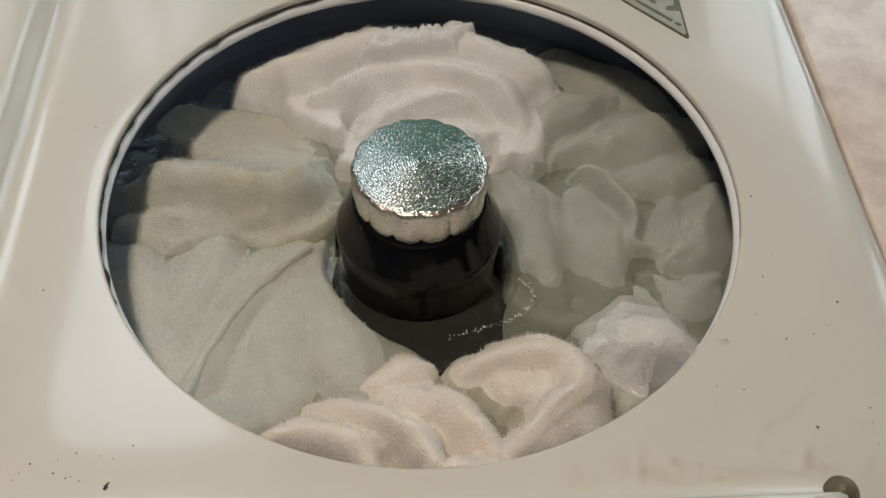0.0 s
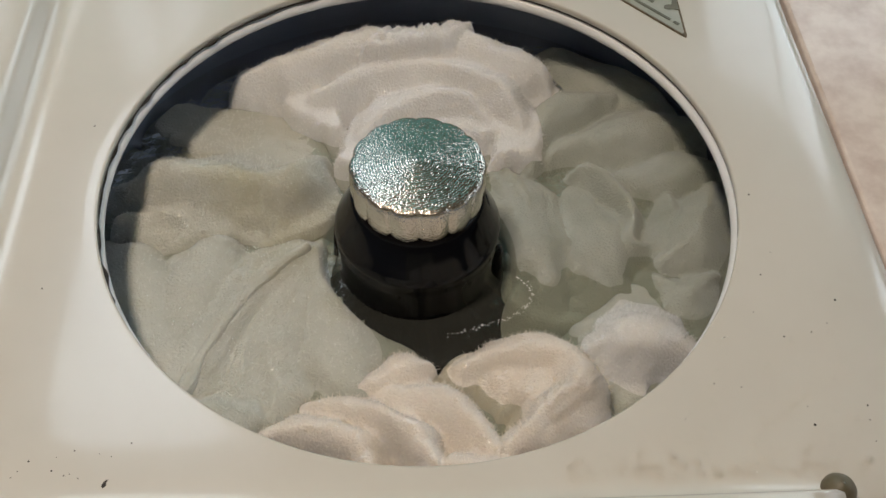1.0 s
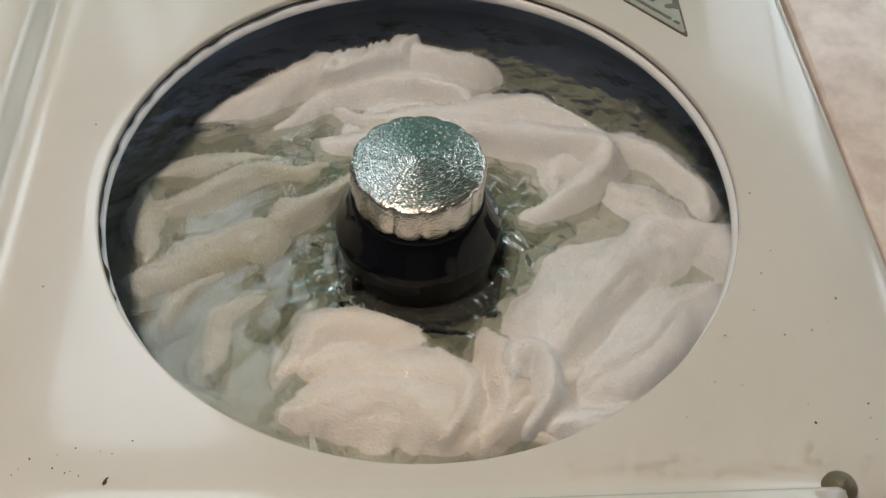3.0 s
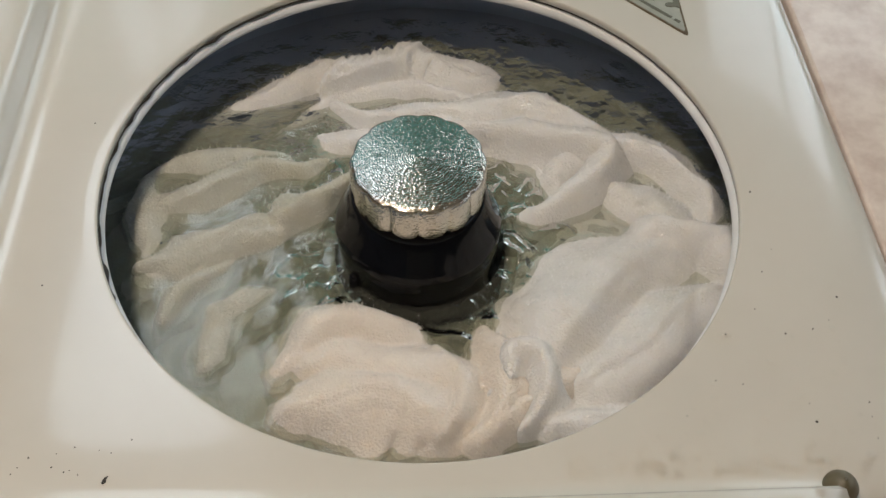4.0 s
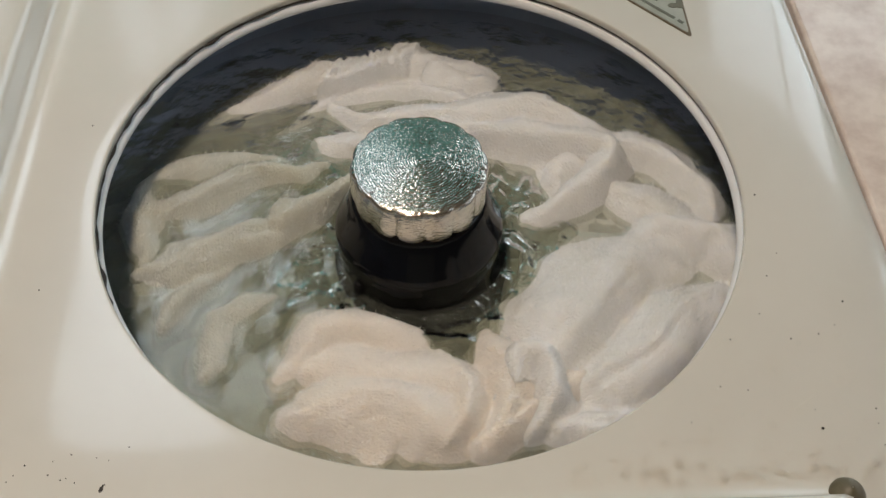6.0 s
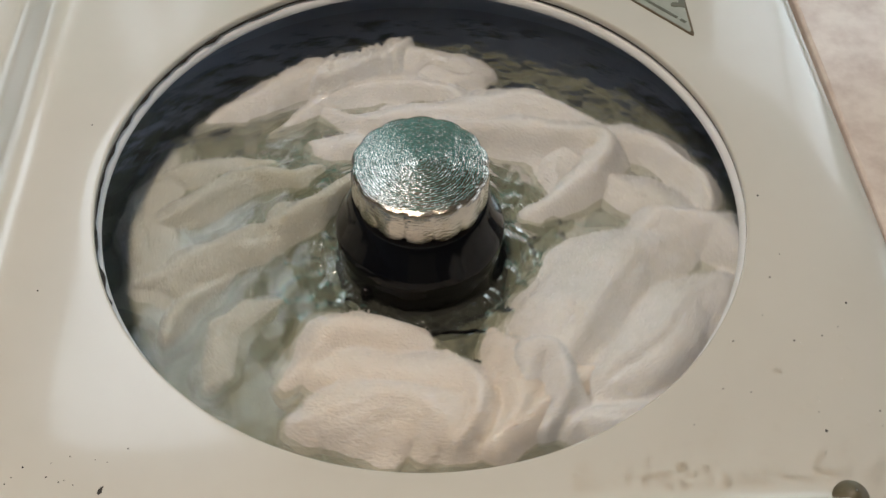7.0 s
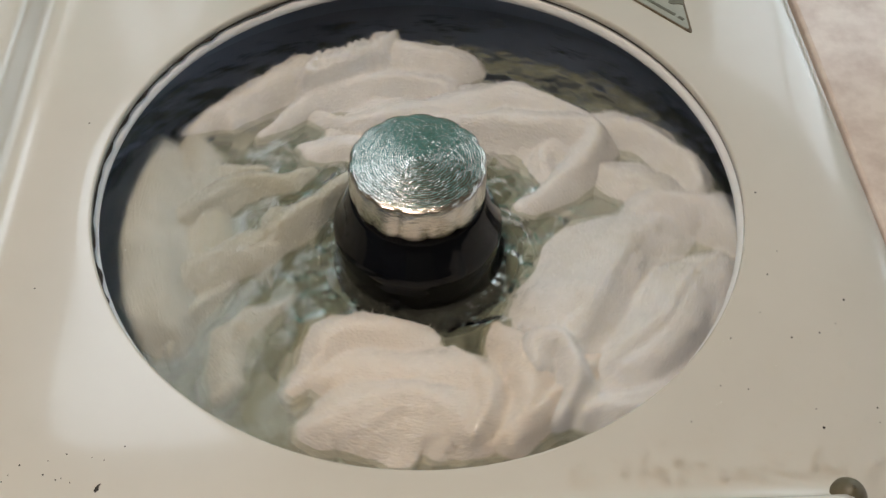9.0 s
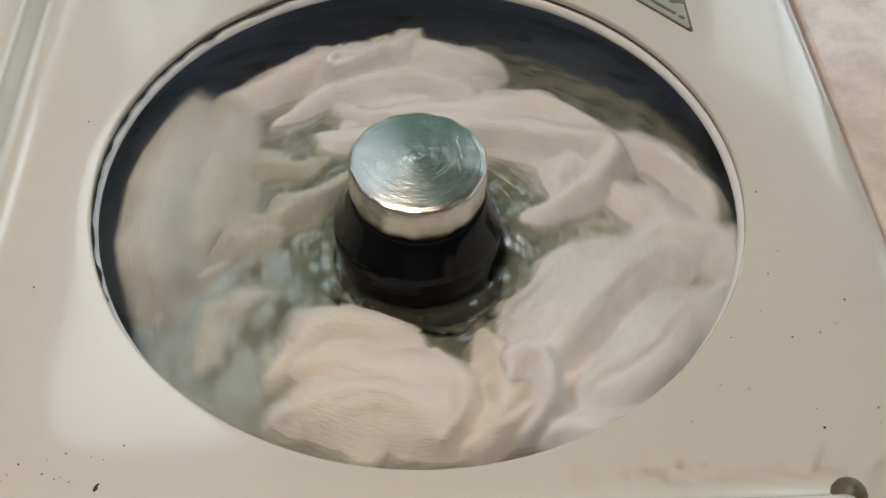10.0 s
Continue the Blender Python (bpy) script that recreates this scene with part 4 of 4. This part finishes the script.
bubbles = [bubble(x, y, r) for x, y, r in ((0.0800, -0.0790, 0.0075), (0.0800, -0.0790, 0.0045), (0.0500, -0.0480, 0.003), (-0.004, -0.0860, 0.0022), (0.0140, -0.0930, 0.0025), (-0.0330, -0.0780, 0.002), (0.0300, -0.0730, 0.002), (-0.140, 0.085, 0.002))]


def foam_streak():
    """A line of scum and tiny bubbles that lies on the still water."""
    line = smooth_line([(0.0170, -0.0710, 0.0), (0.0390, -0.0650, 0.0), (0.0590, -0.0580, 0.0), (0.0730, -0.0500, 0.0), (0.0780, -0.0340, 0.0), (0.0680, -0.0230, 0.0)], 30)
    r2 = random.Random(5)
    places = []
    for p in line:
        if r2.random() < 0.7:
            places.append((p.x + r2.gauss(0, 0.0010), p.y + r2.gauss(0, 0.0010), 0.0, r2.uniform(0.0002, 0.0006)))
    ob = tagged(new("foam", beads_mesh("foam", places, RING, 0.5)), "thin broken streak of white foam on the water", "foam", kind="stuff")
    ob.location = (0, 0, DECK - 0.0842)
    return ob


foam = foam_streak()


def splash_beads():
    """Beads thrown up on the choppy water in front of the agitator."""
    r2 = random.Random(12)
    places = []
    for _ in range(170):
        a, r = radians(r2.gauss(-85, 40)), 0.066 + abs(r2.gauss(0, 0.030))
        if r < 0.2:
            places.append((r * math.cos(a), r * math.sin(a), r2.uniform(0.004, 0.010), r2.uniform(0.0008, 0.0028)))
    ob = tagged(new("splash", beads_mesh("splash", places, CLEAR, 0.5)), "glittering splashes of water round the black agitator", "splash", kind="stuff")
    ob.location = (0, 0, DECK - 0.085)
    return ob


splash = splash_beads()


# ---- movement ----
def motions():
    # the agitator turns back about every half second
    turns = [0.0, 1.25, 1.9, 2.42, 2.95, 3.47, 4.0, 4.5, 5.03, 5.55, 6.08, 6.6, 7.12, 7.65, 8.16, 8.68, 9.2, 9.72, 10.24]
    angle = [0, 0, 70, 150] + [50, 150] * 8
    rows = list(zip(turns, angle))
    dense = []
    for (t0, a0), (t1, a1) in zip(rows, rows[1:]):
        for k in range(3):
            u = k / 3
            t = t0 + (t1 - t0) * u
            if t <= 10.0:
                dense.append((t, a0 + (a1 - a0) * (0.5 - 0.5 * math.cos(math.pi * u))))
    dense.append((10.0, 60))
    walk(agitator, [(t, pose(-0.0017, 0, 0, 0, 0, a)) for t, a in dense])

    def swing(ob, rows, z0=DECK):
        """Rows of time, turn round the agitator in degrees, lift, tilt about x, tilt about y."""
        walk(ob, [(r[0], pose(0, 0, z0 + r[2], *(r[3:5] if len(r) > 3 else (0, 0)), r[1])) for r in rows])
    ccw = [2.42, 3.47, 4.5, 5.55, 6.6, 7.65, 8.68, 9.72]
    cw = [2.95, 4.0, 5.03, 6.08, 7.12, 8.16, 9.2, 10.0]

    def ring(ob, first, start, high, low, deep, lift, z0=DECK, dip=0.0, late=0.0, quick=0.0, early=False):
        """first, start: turn before and after the first stroke; high, low: the ends of the swing; deep, lift: heights before and after;
        dip: lower at the high end; late: rise in the last third."""
        quick = quick or (1.0 if lift > deep else 0.3)
        mid = lambda u: (first + (start - first) * u, deep + (lift - deep) * u)
        rows = [(0.0, first, deep), (1.22, first, deep), (1.5, mid(0.22)[0], mid((0.22 if early else 0.12) * quick)[1]), (1.9, mid(0.72)[0], mid((0.84 if early else 0.45) * quick)[1]), (2.42, start, mid(0.95 * quick)[1])]
        for k in range(8):
            more = late * min(1.0, max(0.0, (k - 3) / 2))
            if k:
                rows.append((ccw[k], high, lift + dip + more))
            rows.append((cw[k], low, mid(0.97 if lift > deep else 0.6)[1] if k == 0 else lift + more))
        swing(ob, rows, z0)

    ring(towel_a, 0, 42, 30, 12, 0, -0.026, late=0.010)
    ring(towel_b, 0, 42, 48, 26, 0, -0.024)
    ring(towel_c, 0, 46, 56, 32, 0, -0.012)
    ring(towel_d, 0, 48, 50, 24, 0, -0.030)
    ring(towel_e, 0, 48, 54, 28, 0, -0.020)
    ring(towel_f, 0, 40, 42, 15, 0, -0.055, quick=1.0, early=True)
    ring(towel_g, 0, 30, 34, -2, -0.090, -0.035, dip=-0.034, late=0.044)
    ring(towel_h, -20, 12, 22, 0, -0.07, -0.001)
    ring(towel_i, -10, 5, 0, -24, -0.08, -0.004)
    ring(towel_k, -30, 0, 0, -25, -0.08, -0.006, dip=0.006)
    ring(towel_l, -22, 0, 0, -26, -0.08, -0.003, early=True)
    ring(towel_m, -10, 20, 26, 0, -0.08, 0.0, early=True)
    ring(sheet_bed, 0, 30, 30, 0, 0, 0.015)
    ring(wash_water, 0, 30, 40, 0, 0, 0.012, DECK - 0.085)
    ring(water_chop, 0, 60, 70, 0, -0.03, 0.018, DECK - 0.095)
    for depth, ob in murk:
        ring(ob, 0, 34, 42, 0, -0.13, 0.012, DECK - 0.085 - depth)
    ring(splash, -60, -10, 12, -14, -0.06, 0.014, DECK - 0.085)
    ring(foam, 0, 30, 40, 0, 0, -0.030, DECK - 0.0842)
    for ob in bubbles:
        ring(ob, 0, 30, 40, 0, 0, 0.012, DECK - 0.0845)


motions()
